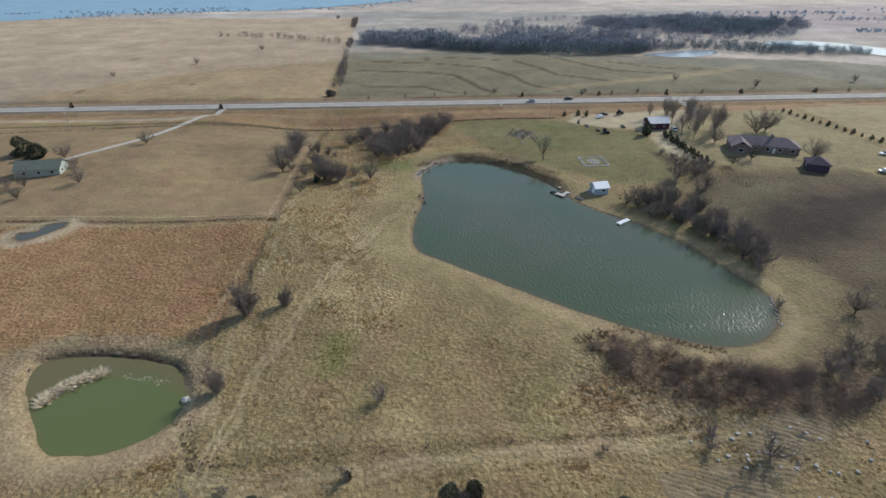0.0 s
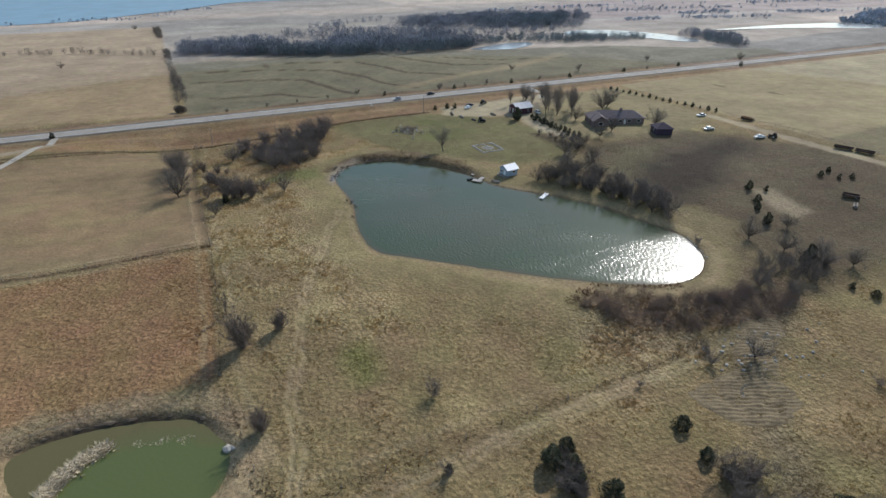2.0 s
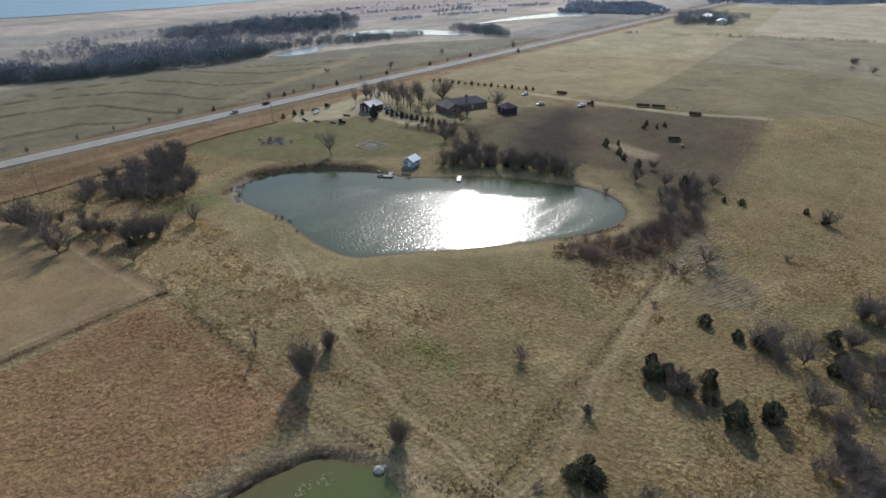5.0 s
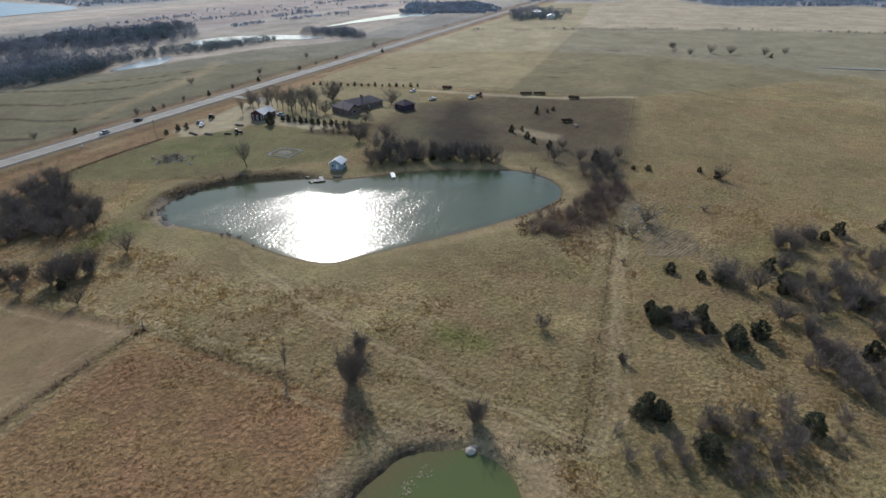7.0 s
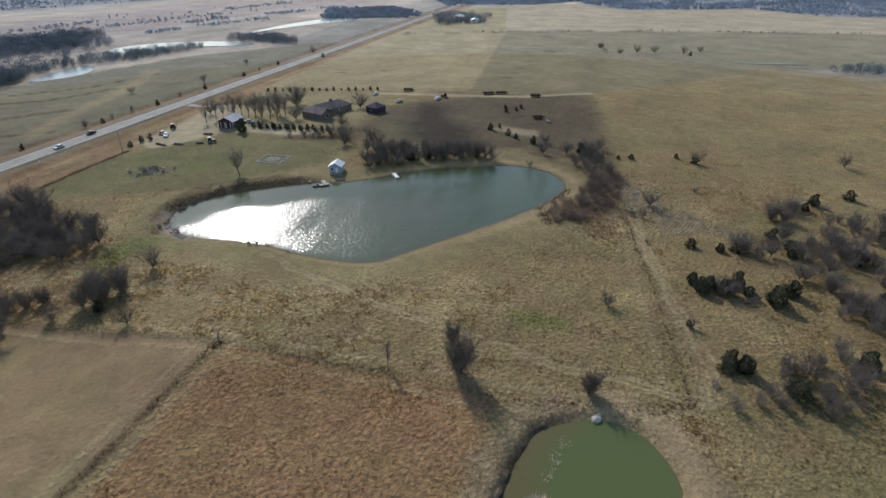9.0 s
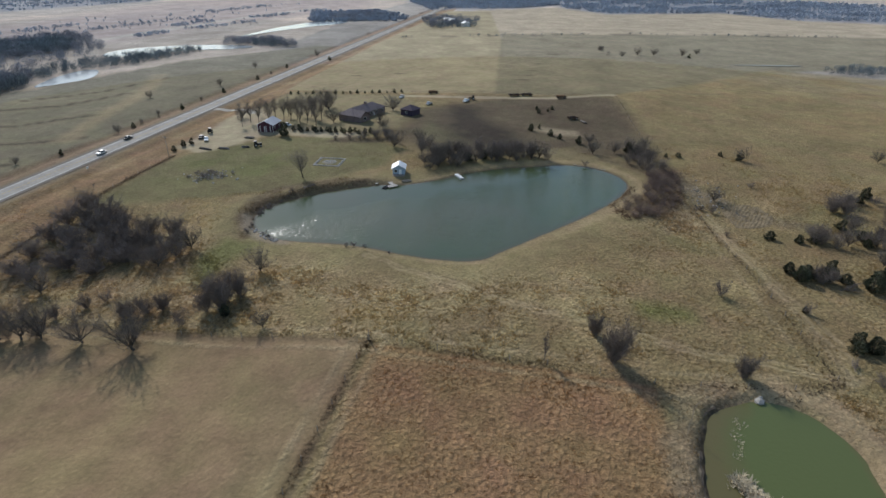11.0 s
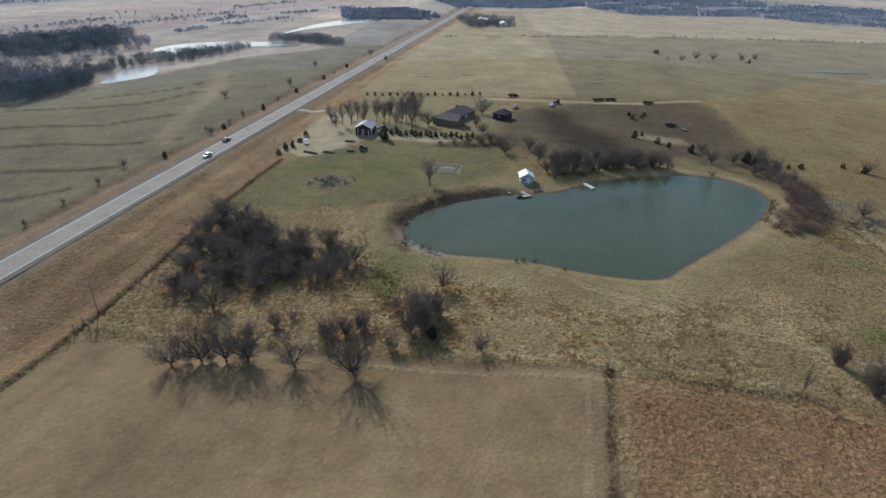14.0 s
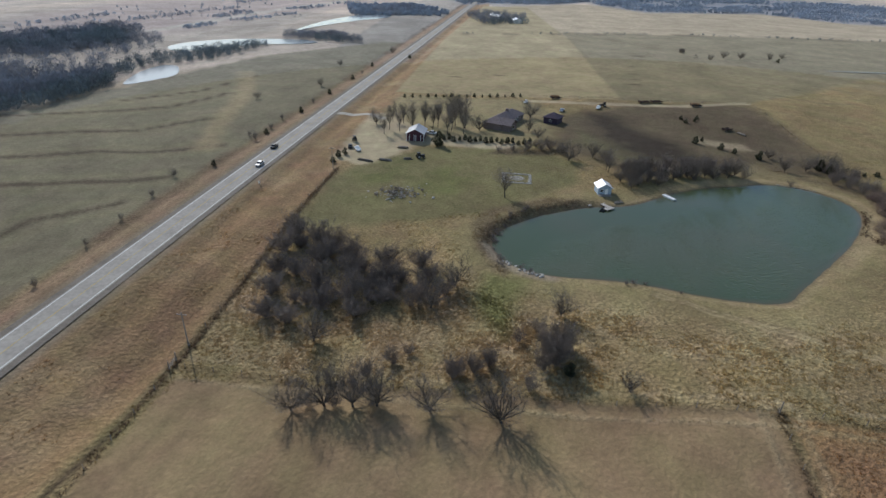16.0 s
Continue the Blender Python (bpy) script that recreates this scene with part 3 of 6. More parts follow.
# wheel tracks
for line, w in (([(74, 65), (56, 64.5), (24, 62), (3, 60.5), (-23, 56), (-34, 60)], 2.2), ([(4, 166), (-6, 146), (-16, 126), (-22, 106), (-28, 88), (-31, 72), (-33, 60)], 1.8)):
    d = path_distance(line, wx, wy)
    paint(np.clip(1 - np.abs(d - w * 0.45) / (w * 0.36), 0, 1) * 0.7, (0.395, 0.318, 0.206), 0.15)
    paint(np.clip(1 - np.abs(d - w * 1.15) / 0.8, 0, 1) * 0.4, (0.19, 0.145, 0.085), 0.6)
for line, k in zip(([(-36.5, 154.5), (-80, 158), (-122, 160.8), (-700, 180)], [(-36.6, 154), (-36.8, 196), (-36.5, 224), (-33, 270)], [(-37, 153), (-38, 118), (-40, 98), (-37, 72), (-33, 63), (10, 64.5), (60, 66)]), (0.36, 0.08, -0.15)):
    d = path_distance(line, X, Y)
    paint(np.clip(1.5 - d / 1.0, 0, 1) * (k + 0.25 + 0.4 * fbm(X, Y, 5, 81)), (0.105, 0.072, 0.046), 0.8)
    paint(np.clip(1 - np.abs(d - 3.2) / 1.1, 0, 1) * (0.55 + 0.5 * fbm(X, Y, 7, 83)), (0.37, 0.295, 0.185), 0.6)
paint(np.clip(1 - path_distance([(-700, 262), (-33, 272), (30, 271), (80, 270)], X, Y) / 1.6, 0, 1) * 0.95, (0.085, 0.062, 0.042), 0.7)
# frontage lane and ruts in the north-west
paint(np.clip(1.5 - path_distance([(-400, 292), (-193, 282), (-151, 278.5), (-110, 277), (-97, 280), (-88, 286)], X, Y) / 2.2, 0, 1) * 0.7, (0.40, 0.35, 0.27), 0.1)
# worn crest of the dam
crest = np.clip(1.3 - np.abs(D1 - 3.6) / 1.7, 0, 1) * np.clip((X - 0.9 * (Y - 110) - 10) / 20, 0, 1) * (Y < 150)
paint(crest * (0.65 + 0.3 * fbm(X, Y, 6, 93)), (0.385, 0.300, 0.185), 0.25)
# wet margin of the ponds
D3 = signed(SHORE3, wx, wy)
paint(np.clip(1.2 - np.abs(D3 - 2.5) / 2.5, 0, 1) * 0.9, (0.37, 0.305, 0.225), 0.3)
paint(np.clip(1.0 - D3 / 1.0, 0, 1), (0.11, 0.088, 0.066), 0.2)
paint(np.clip(1.0 - np.abs(D1 - 1.5) / 1.4, 0, 1) * (0.5 + 0.5 * fbm(X, Y, 8, 91)), (0.36, 0.285, 0.185), 0.3)
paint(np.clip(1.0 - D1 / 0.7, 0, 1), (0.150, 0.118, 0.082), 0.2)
# north bank turned from the sun: its shade painted dark into the soil
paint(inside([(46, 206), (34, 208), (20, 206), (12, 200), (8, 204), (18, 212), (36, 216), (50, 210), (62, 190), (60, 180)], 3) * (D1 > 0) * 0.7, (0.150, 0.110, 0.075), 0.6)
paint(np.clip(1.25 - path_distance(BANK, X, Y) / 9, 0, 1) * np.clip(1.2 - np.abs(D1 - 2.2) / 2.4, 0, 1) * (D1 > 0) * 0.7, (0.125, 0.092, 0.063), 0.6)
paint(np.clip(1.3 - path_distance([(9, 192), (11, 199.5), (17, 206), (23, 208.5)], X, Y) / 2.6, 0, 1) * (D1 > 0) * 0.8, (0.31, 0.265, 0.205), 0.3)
# darker ground among the brush below the house
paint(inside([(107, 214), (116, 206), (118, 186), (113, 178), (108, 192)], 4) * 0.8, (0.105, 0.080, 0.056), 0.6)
# darker edge on the north side of the green pond
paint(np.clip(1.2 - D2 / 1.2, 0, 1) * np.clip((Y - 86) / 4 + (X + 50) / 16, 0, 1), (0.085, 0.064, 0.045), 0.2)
# haze in the soil colour: lighter far off, darker and warmer close by
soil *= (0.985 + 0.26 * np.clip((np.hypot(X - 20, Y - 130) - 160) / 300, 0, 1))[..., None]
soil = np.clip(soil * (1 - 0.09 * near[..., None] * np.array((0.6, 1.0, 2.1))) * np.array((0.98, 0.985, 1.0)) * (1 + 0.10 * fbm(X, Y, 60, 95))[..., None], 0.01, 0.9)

NX, NY = len(GX), len(GY)
me = bpy.data.meshes.new("ground")
idx = np.arange(NX * NY).reshape(NY, NX)
quads = np.stack([idx[:-1, :-1], idx[:-1, 1:], idx[1:, 1:], idx[1:, :-1]], -1).reshape(-1, 4)
me.vertices.add(NX * NY)
me.vertices.foreach_set("co", np.stack([X, Y, Z], -1).ravel())
me.loops.add(quads.size)
me.loops.foreach_set("vertex_index", quads.ravel())
me.polygons.add(len(quads))
me.polygons.foreach_set("loop_start", np.arange(0, quads.size, 4))
me.polygons.foreach_set("use_smooth", np.ones(len(quads), bool))
me.update(calc_edges=True)
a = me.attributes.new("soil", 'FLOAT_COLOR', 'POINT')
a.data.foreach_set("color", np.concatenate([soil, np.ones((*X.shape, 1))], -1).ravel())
a = me.attributes.new("tuft", 'FLOAT', 'POINT')
a.data.foreach_set("value", tuft.ravel())
me.materials.append(M_GROUND)
tagged(new("ground", me), "rolling winter pasture and fields of dry grass", "ground", kind="structure")


# ---- water ----
def sheet(name, outline, z, material, label):
    return tagged(raw(name, [(x, y, z) for x, y in outline], [tuple(range(len(outline)))], material), label, "water", kind="structure")


def grown(outline, d):
    c = outline.mean(0)
    v = outline - c
    return c + v * (1 + d / np.linalg.norm(v, axis=1))[:, None]


def pond(name, shore, level, step, margin, tint, material, label):
    """Fine sheet of opaque water whose colour follows the shallows."""
    lo, hi = shore.min(0) - 2, shore.max(0) + 2
    ux, uy = np.meshgrid(np.arange(lo[0], hi[0], step), np.arange(lo[1], hi[1], step))
    d = signed(shore, ux, uy)
    k = np.arange(ux.size).reshape(ux.shape)
    q = np.stack([k[:-1, :-1], k[:-1, 1:], k[1:, 1:], k[1:, :-1]], -1).reshape(-1, 4)
    q = q[d.ravel()[q].min(1) < 1.0]
    m = bpy.data.meshes.new(name)
    m.from_pydata([(float(a), float(b), level) for a, b in zip(ux.ravel(), uy.ravel())], [], q.tolist())
    deep, shallow, w = tint(ux, uy)
    w = np.maximum(w, np.clip(1 + d / margin + 0.5 * fbm(ux, uy, 4, 46), 0, 1) * 0.8)[..., None]
    c = np.array(deep) * (1 - w) + np.array(shallow) * w
    own = m.attributes.new("soil", 'FLOAT_COLOR', 'POINT')
    own.data.foreach_set("color", np.concatenate([c, np.ones((*ux.shape, 1))], -1).ravel())
    lee = path_distance([(36, 206), (44, 198), (52, 189), (58, 176), (63, 164), (77, 145), (85, 131), (88, 122)], ux, uy)
    wind = np.clip((lee - 9 + 9 * fbm(ux, uy, 20, 48)) / 9, 0, 1) * np.clip(-d / 3, 0, 1)
    own = m.attributes.new("wind", 'FLOAT', 'POINT')
    own.data.foreach_set("value", wind.ravel())
    m.materials.append(material)
    return tagged(new(name, m), label, "water", kind="structure")


def pond_tint(ux, uy):
    return (0.056, 0.080, 0.036), (0.100, 0.085, 0.050), np.clip(fbm(ux, uy, 30, 47) * 0.6, 0, 0.35)


def green_tint(ux, uy):
    line = [(-71, 77), (-68, 81.5), (-65, 86), (-60, 88.3), (-54, 88.6), (-47, 86), (-42.5, 82)]
    edge = path_distance(line, ux, uy)
    north = signed(np.array(line + [(-30, 84), (-40, 110), (-90, 110), (-90, 70)]), ux, uy) < 0
    return (0.112, 0.134, 0.046), (0.138, 0.120, 0.050), np.clip(0.5 + np.where(north, edge, -edge) / 4.5 + 0.25 * fbm(ux, uy, 2.5, 44), 0, 1)


pond("pond_water", SHORE, 0.0, 1.0, 2.2, pond_tint, M_POND, "dark green farm pond with wind ripples")
pond("small_pond_water", SHORE2, LEVEL2, 0.5, 1.3, green_tint, M_GREEN, "small cattle pond of opaque green water")
sheet("dugout_water", grown(SHORE3, 1.0), LEVEL3, M_PUDDLE, "tiny dark dugout pond in the field")


def far_water(name, outline, label):
    p = closed_curve(outline, 5)
    top = float(land(p[:, 0], p[:, 1]).max()) + 0.15
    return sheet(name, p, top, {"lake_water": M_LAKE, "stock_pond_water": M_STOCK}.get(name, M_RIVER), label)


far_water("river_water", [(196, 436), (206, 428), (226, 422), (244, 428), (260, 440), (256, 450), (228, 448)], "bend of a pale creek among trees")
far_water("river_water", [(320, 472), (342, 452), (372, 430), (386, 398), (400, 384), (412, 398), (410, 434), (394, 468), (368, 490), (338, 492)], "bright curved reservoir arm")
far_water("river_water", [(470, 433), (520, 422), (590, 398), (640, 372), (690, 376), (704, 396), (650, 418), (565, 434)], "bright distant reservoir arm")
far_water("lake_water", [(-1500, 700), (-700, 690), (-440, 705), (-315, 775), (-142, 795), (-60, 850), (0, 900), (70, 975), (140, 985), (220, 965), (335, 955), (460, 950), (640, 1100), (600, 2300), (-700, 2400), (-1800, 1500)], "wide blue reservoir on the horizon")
far_water("stock_pond_water", [(360, -34), (364, -50), (367, -84), (363, -90), (360, -72), (359, -48)], "narrow pale stock pond in a far field")

# ---- road ----
road = tagged(new("road"), "two-lane asphalt highway with painted edge lines", "road", kind="structure")


def strip(name, off, half, lift, material, x0=-1800.0, x1=1800.0, step=12.0):
    xs = np.arange(x0, x1 + step, step)
    v, f = [], []
    for i, x in enumerate(xs):
        y = ROAD_Y + ROAD_SLOPE * x
        v += [(x, y + off - half, lift), (x, y + off + half, lift)]
        if i:
            f.append((2 * i - 2, 2 * i, 2 * i + 1, 2 * i - 1))
    return raw(name, v, f, material, road)


strip("shoulder", 0.0, 5.9, 0.16, M_SHOULDER)
strip("carriageway", 0.0, 4.15, 0.20, M_ASPHALT)
strip("edge_line", -3.65, 0.14, 0.215, M_LINE)
strip("edge_line", 3.65, 0.14, 0.215, M_LINE)
strip("centre_line", 0.0, 0.09, 0.215, M_YELLOW)


def lane(name, points, half, material, label, lift=0.08):
    v, f = [], []
    p = np.array(points, float)
    fine = [p[0]]
    for a, b in zip(p[:-1], p[1:]):
        k = max(1, int(np.linalg.norm(b - a) / 3))
        fine += [a + (b - a) * (j + 1) / k for j in range(k)]
    for i, q in enumerate(fine):
        d = fine[min(i + 1, len(fine) - 1)] - fine[max(i - 1, 0)]
        d = np.array((-d[1], d[0])) / np.linalg.norm(d)
        for s in (-half, half):
            x, y = q + d * s
            v.append((x, y, gz(x, y) + lift))
        if i:
            f.append((2 * i - 2, 2 * i, 2 * i + 1, 2 * i - 1))
    return tagged(raw(name, v, f, material), label, "driveway", kind="structure")


lane("driveway", [(-90, 299), (-92, 290), (-97, 277), (-104, 262), (-112, 246), (-121, 232), (-130, 219), (-137, 207)], 1.5, M_GRAVEL, "pale gravel farm drive", 0.15)
lane("driveway", [(159, 297), (160.5, 286), (160, 276), (152, 267)], 2.2, M_GRAVEL, "pale gravel drive to the farmyard", 0.15)
lane("creek_water", [(57, 53.2), (54, 52.8), (52.5, 51)], 0.28, M_PUDDLE, "thin trickle of muddy water in the creek bed", 0.10)


# wet hollow of the creek: a film of water between rows of matted grass
MARSH = closed_curve([(73.4, 68), (79.2, 64.6), (77, 60), (72, 58), (64, 51), (59.2, 44), (47.1, 44.3), (42.4, 54.2), (45, 57.5), (57.5, 57.5), (62.5, 62.3)], 4)


def marsh():
    """Low matted ridges of pale grass with furrows that hold water."""
    lo, hi = MARSH.min(0) - 1, MARSH.max(0) + 1
    for name, step in (("marsh_grass", 0.26), ("creek_water", 0.8)):
        ux, uy = np.meshgrid(np.arange(lo[0], hi[0], step), np.arange(lo[1], hi[1], step))
        d = signed(MARSH, ux, uy) + 1.6 * fbm(ux, uy, 5, 64)
        k = np.arange(ux.size).reshape(ux.shape)
        q = np.stack([k[:-1, :-1], k[:-1, 1:], k[1:, 1:], k[1:, :-1]], -1).reshape(-1, 4)
        h = land(ux, uy)
        if step < 0.5:
            u = ux * 0.45 + uy * 0.89 + 1.1 * fbm(ux, uy, 6, 66)
            row = np.sin(u * 2 * math.pi / 1.05) * 0.5 + 0.5
            h = h + np.clip(-d / 2.0, -0.3, 1.0) * (0.05 + 0.17 * row + 0.26 * fbm(ux, uy, 2.2, 68)) + np.where(d > -0.4, -0.12, 0.0)
            ob = raw(name, np.stack([ux, uy, h], -1).reshape(-1, 3).tolist(), q[d.ravel()[q].min(1) < 0.6].tolist(), M_MARSH, smooth=True)
            tagged(ob, "matted ridges of pale wet grass in the creek hollow", "grass", kind="structure")
        else:
            pool = np.minimum(np.hypot((ux - 71.5) / 1.2, uy - 62.5) - 3.6, np.hypot((ux - 66) / 1.4, uy - 56) - 1.8) + 2.0 * fbm(ux, uy, 3, 65)
            ob = raw(name, np.stack([ux, uy, h + 0.05], -1).reshape(-1, 3).tolist(), q[(d.ravel()[q].max(1) < -0.8) & (pool.ravel()[q].max(1) < 0)].tolist(), M_PUDDLE)
            tagged(ob, "shallow water standing among matted grass", "water", kind="structure")


marsh()


# ---- trees ----
def prism(v, f, a, b, r0, r1, sides=4):
    d = (b - a)
    d.normalize()
    u = d.orthogonal().normalized()
    w = d.cross(u)
    s = len(v)
    for c, r in ((a, r0), (b, r1)):
        for k in range(sides):
            t = 2 * math.pi * k / sides
            v.append(tuple(c + u * (r * math.cos(t)) + w * (r * math.sin(t))))
    for k in range(sides):
        f.append((s + k, s + (k + 1) % sides, s + sides + (k + 1) % sides, s + sides + k))


def sliver(v, f, a, b, width, rnd):
    side = (b - a).cross(Vector((rnd.uniform(-1, 1), rnd.uniform(-1, 1), rnd.uniform(-1, 1))))
    if side.length < 1e-6:
        return
    side.normalize()
    s = len(v)
    v += [tuple(a - side * width), tuple(a + side * width), tuple(b)]
    f.append((s, s + 1, s + 2))


def grow(seed, height, stems, tilt, fork, twigs, radius, twig_width, bole=0.2, up=0.12, limbs=6, levels=2, reach=0.52):
    """Limbs and twigs of a bare tree (one stem with a bole) or of a shrub (many stems)."""
    rnd = random.Random(seed)
    lv, lf, tv, tf = [], [], [], []

    def branch(a, d, length, r, level):
        segs = 3 if level == 0 else 2
        p, q = a.copy(), d.copy()
        for k in range(segs):
            q = (q + Vector((rnd.gauss(0, .13), rnd.gauss(0, .13), rnd.gauss(0, .08) + up * 0.5))).normalized()
            b = p + q * (length / segs)
            r1 = r * 0.72
            if level < 2:
                prism(lv, lf, p, b, r, r1, 4 if level == 0 else 3)
            else:
                sliver(lv, lf, p, b, r * 1.2, rnd)
            if level < levels:
                for _ in range(fork):
                    t = rnd.uniform(0.15 if stems == 1 else 0.0, 1.0)
                    side = Vector((rnd.gauss(0, 1), rnd.gauss(0, 1), rnd.gauss(0, .6))).normalized()
                    nd = (q * 0.8 + side * 0.62 + Vector((0, 0, up))).normalized()
                    branch(p + (b - p) * t, nd, length * rnd.uniform(0.42, 0.66), r1 * 0.6, level + 1)
            if level >= levels - 1:
                for _ in range(twigs if level == levels else twigs // 2):
                    t = rnd.random()
                    side = Vector((rnd.gauss(0, 1), rnd.gauss(0, 1), rnd.gauss(0, .8))).normalized()
                    nd = (q * 0.8 + side * 0.8 + Vector((0, 0, 0.15))).normalized()
                    s = p + (b - p) * t
                    sliver(tv, tf, s, s + nd * (height * rnd.uniform(0.07, 0.19)), twig_width * rnd.uniform(0.6, 1.3), rnd)
            p, r = b, r1

    if stems == 1:
        top = Vector((rnd.gauss(0, .03) * height, rnd.gauss(0, .03) * height, bole * height))
        prism(lv, lf, Vector((0, 0, -0.25)), top, radius * 1.25, radius * 0.85, 6)
        for k in range(limbs):
            t = 2 * math.pi * (k + rnd.uniform(0, .8)) / limbs
            lean = tilt * rnd.uniform(0.5, 1.25) * (0.25 if k == 0 else 1)
            d = Vector((math.cos(t) * lean, math.sin(t) * lean, 1)).normalized()
            branch(top * rnd.uniform(0.8, 1.0), d, height * reach * rnd.uniform(0.8, 1.15), radius * 0.6, 0)
    else:
        for k in range(stems):
            t = 2 * math.pi * (k + rnd.random()) / stems
            lean = tilt * rnd.uniform(0.15, 1.35)
            d = Vector((math.cos(t) * lean, math.sin(t) * lean, 1)).normalized()
            o = Vector((math.cos(t), math.sin(t), 0)) * (rnd.uniform(0.015, 0.05) * height)
            branch(o - Vector((0, 0, 0.15)), d, height * reach * rnd.uniform(0.7, 1.15), radius, 0)
    return (lv, lf), (tv, tf)


def brush(seed, height, width, stems, count, twig, low=0.1, radius=0.022):
    """Stems that fan out of the ground inside a loose, uneven mass of fine twigs."""
    rnd = random.Random(seed)
    lv, lf, tv, tf = [], [], [], []
    lobes = []
    for k in range(stems):
        t, e = 2 * math.pi * (k + rnd.random()) / stems, rnd.random() ** 0.6
        top = Vector((math.cos(t) * width * e, math.sin(t) * width * e, height * rnd.uniform(0.55, 0.95) * (1 - 0.35 * e * e)))
        foot = Vector((math.cos(t), math.sin(t), 0)) * (width * 0.35 * e) - Vector((0, 0, 0.15))
        mid = foot.lerp(top, 0.5) + Vector((rnd.gauss(0, .12), rnd.gauss(0, .12), 0.1))
        prism(lv, lf, foot, mid, radius * rnd.uniform(0.8, 1.4), radius * 0.7, 3)
        prism(lv, lf, mid, top, radius * 0.7, radius * 0.25, 3)
        lobes.append((foot, mid, top))
    for _ in range(count):
        foot, mid, top = rnd.choice(lobes)
        t = low + (1 - low) * rnd.random() ** 0.75
        p = foot.lerp(mid, t * 2) if t < 0.5 else mid.lerp(top, t * 2 - 1)
        side = Vector((rnd.gauss(0, 1), rnd.gauss(0, 1), rnd.gauss(0, .6)))
        p = p + side * (width * 0.19 * (0.5 + t))
        p.z = max(p.z, 0.05)
        d = (top - foot).normalized() * 0.9 + side * 0.35 + Vector((rnd.gauss(0, .35), rnd.gauss(0, .35), rnd.gauss(0, .3)))
        d.normalize()
        sliver(tv, tf, p, p + d * (height * rnd.uniform(0.05, 0.15)), twig * rnd.uniform(0.6, 1.4), rnd)
    return (lv, lf), (tv, tf)


def cedar_leaves(seed, height, width, count):
    rnd = random.Random(seed)
    v, f = [], []
    lobes = [(rnd.uniform(0, 6.28), rnd.uniform(0.1, 0.8), rnd.uniform(0.2, 0.5)) for _ in range(9)]
    for _ in range(count):
        h = rnd.random() ** 1.25
        prof = (min(1.0, (h + 0.10) * 4.5) * (1 - h) ** 0.5 + 0.06)
        t = rnd.uniform(0, 6.283)
        bulge = 1.0
        for lt, lh, amp in lobes:
            bulge += amp * math.exp(-((h - lh) / 0.14) ** 2) * math.cos(t - lt)
        r = width * prof * bulge * (rnd.random() ** 0.35)
        c = Vector((r * math.cos(t), r * math.sin(t), h * height * 0.96 + 0.1))
        out = Vector((math.cos(t), math.sin(t), rnd.uniform(0.2, 0.9))).normalized()
        size = rnd.uniform(0.11, 0.30) * (0.6 + 0.4 * (1 - h))
        side = out.cross(Vector((rnd.gauss(0, 1), rnd.gauss(0, 1), rnd.gauss(0, 1)))).normalized()
        s = len(v)
        v += [tuple(c - side * size * 0.55), tuple(c + side * size * 0.55), tuple(c + out * size * 1.5)]
        f.append((s, s + 1, s + 2))
    return v, f


PROTO = {}


def build_kind(kind):
    """Meshes of one kind of plant, 8 m tall for trees, 4 m for the others."""
    name, seed = kind[:-1], int(kind[-1]) * 17 + 3
    if name == "bare_tree":
        limbs, twigs = grow(seed, 8.0, 1, 1.05, 2, 8, 0.19, 0.0105, 0.08, 0.14, 9, reach=0.60)
    elif name == "tall_tree":
        limbs, twigs = grow(seed, 8.0, 1, 0.6, 2, 7, 0.11, 0.0095, 0.30, 0.22, 6)
    elif name == "shrub":
        limbs, twigs = grow(seed, 4.0, 7, 0.75, 2, 5, 0.034, 0.0115, up=0.16, reach=0.62)
    elif name == "willow":
        limbs, twigs = brush(seed, 4.0, 3.2, 44, 1200, 0.0125, 0.03, 0.016)
    elif name == "thicket":
        limbs, twigs = grow(seed, 4.0, 13, 0.80, 2, 7, 0.034, 0.0105, up=0.16, reach=0.62)
    elif name == "sapling":
        limbs, twigs = grow(seed, 4.0, 1, 0.5, 2, 10, 0.07, 0.016, 0.15, 0.4, 5, 1, 0.7)
    elif name == "cedar":
        w = (1.5, 1.75, 1.25)[seed % 3]
        v, f = [], []
        prism(v, f, Vector((0, 0, -0.15)), Vector((0, 0, 3.0)), 0.11, 0.03, 5)
        limbs, twigs = (v, f), cedar_leaves(seed, 4.0, w, 2100)
    return limbs, twigs


WORDS = {
    "bare_tree": ("tree", "bare winter tree with spreading grey branches", M_BARK, M_TWIG),
    "tall_tree": ("tree", "tall slender leafless tree with upright limbs", M_BARK, M_TWIG),
    "shrub": ("shrub", "leafless brushy shrub of many thin grey stems", M_BRUSH, M_BRUSH),
    "willow": ("shrub", "reddish-brown leafless willow thicket", M_REDTWIG, M_REDTWIG),
    "thicket": ("thicket", "dense dark leafless thicket", M_BRUSH, M_BRUSH),
    "sapling": ("sapling", "small leafless sapling in dry grass", M_BRUSH, M_BRUSH),
    "cedar": ("cedar", "dark green cedar bush", M_BARK, M_CEDAR),
}


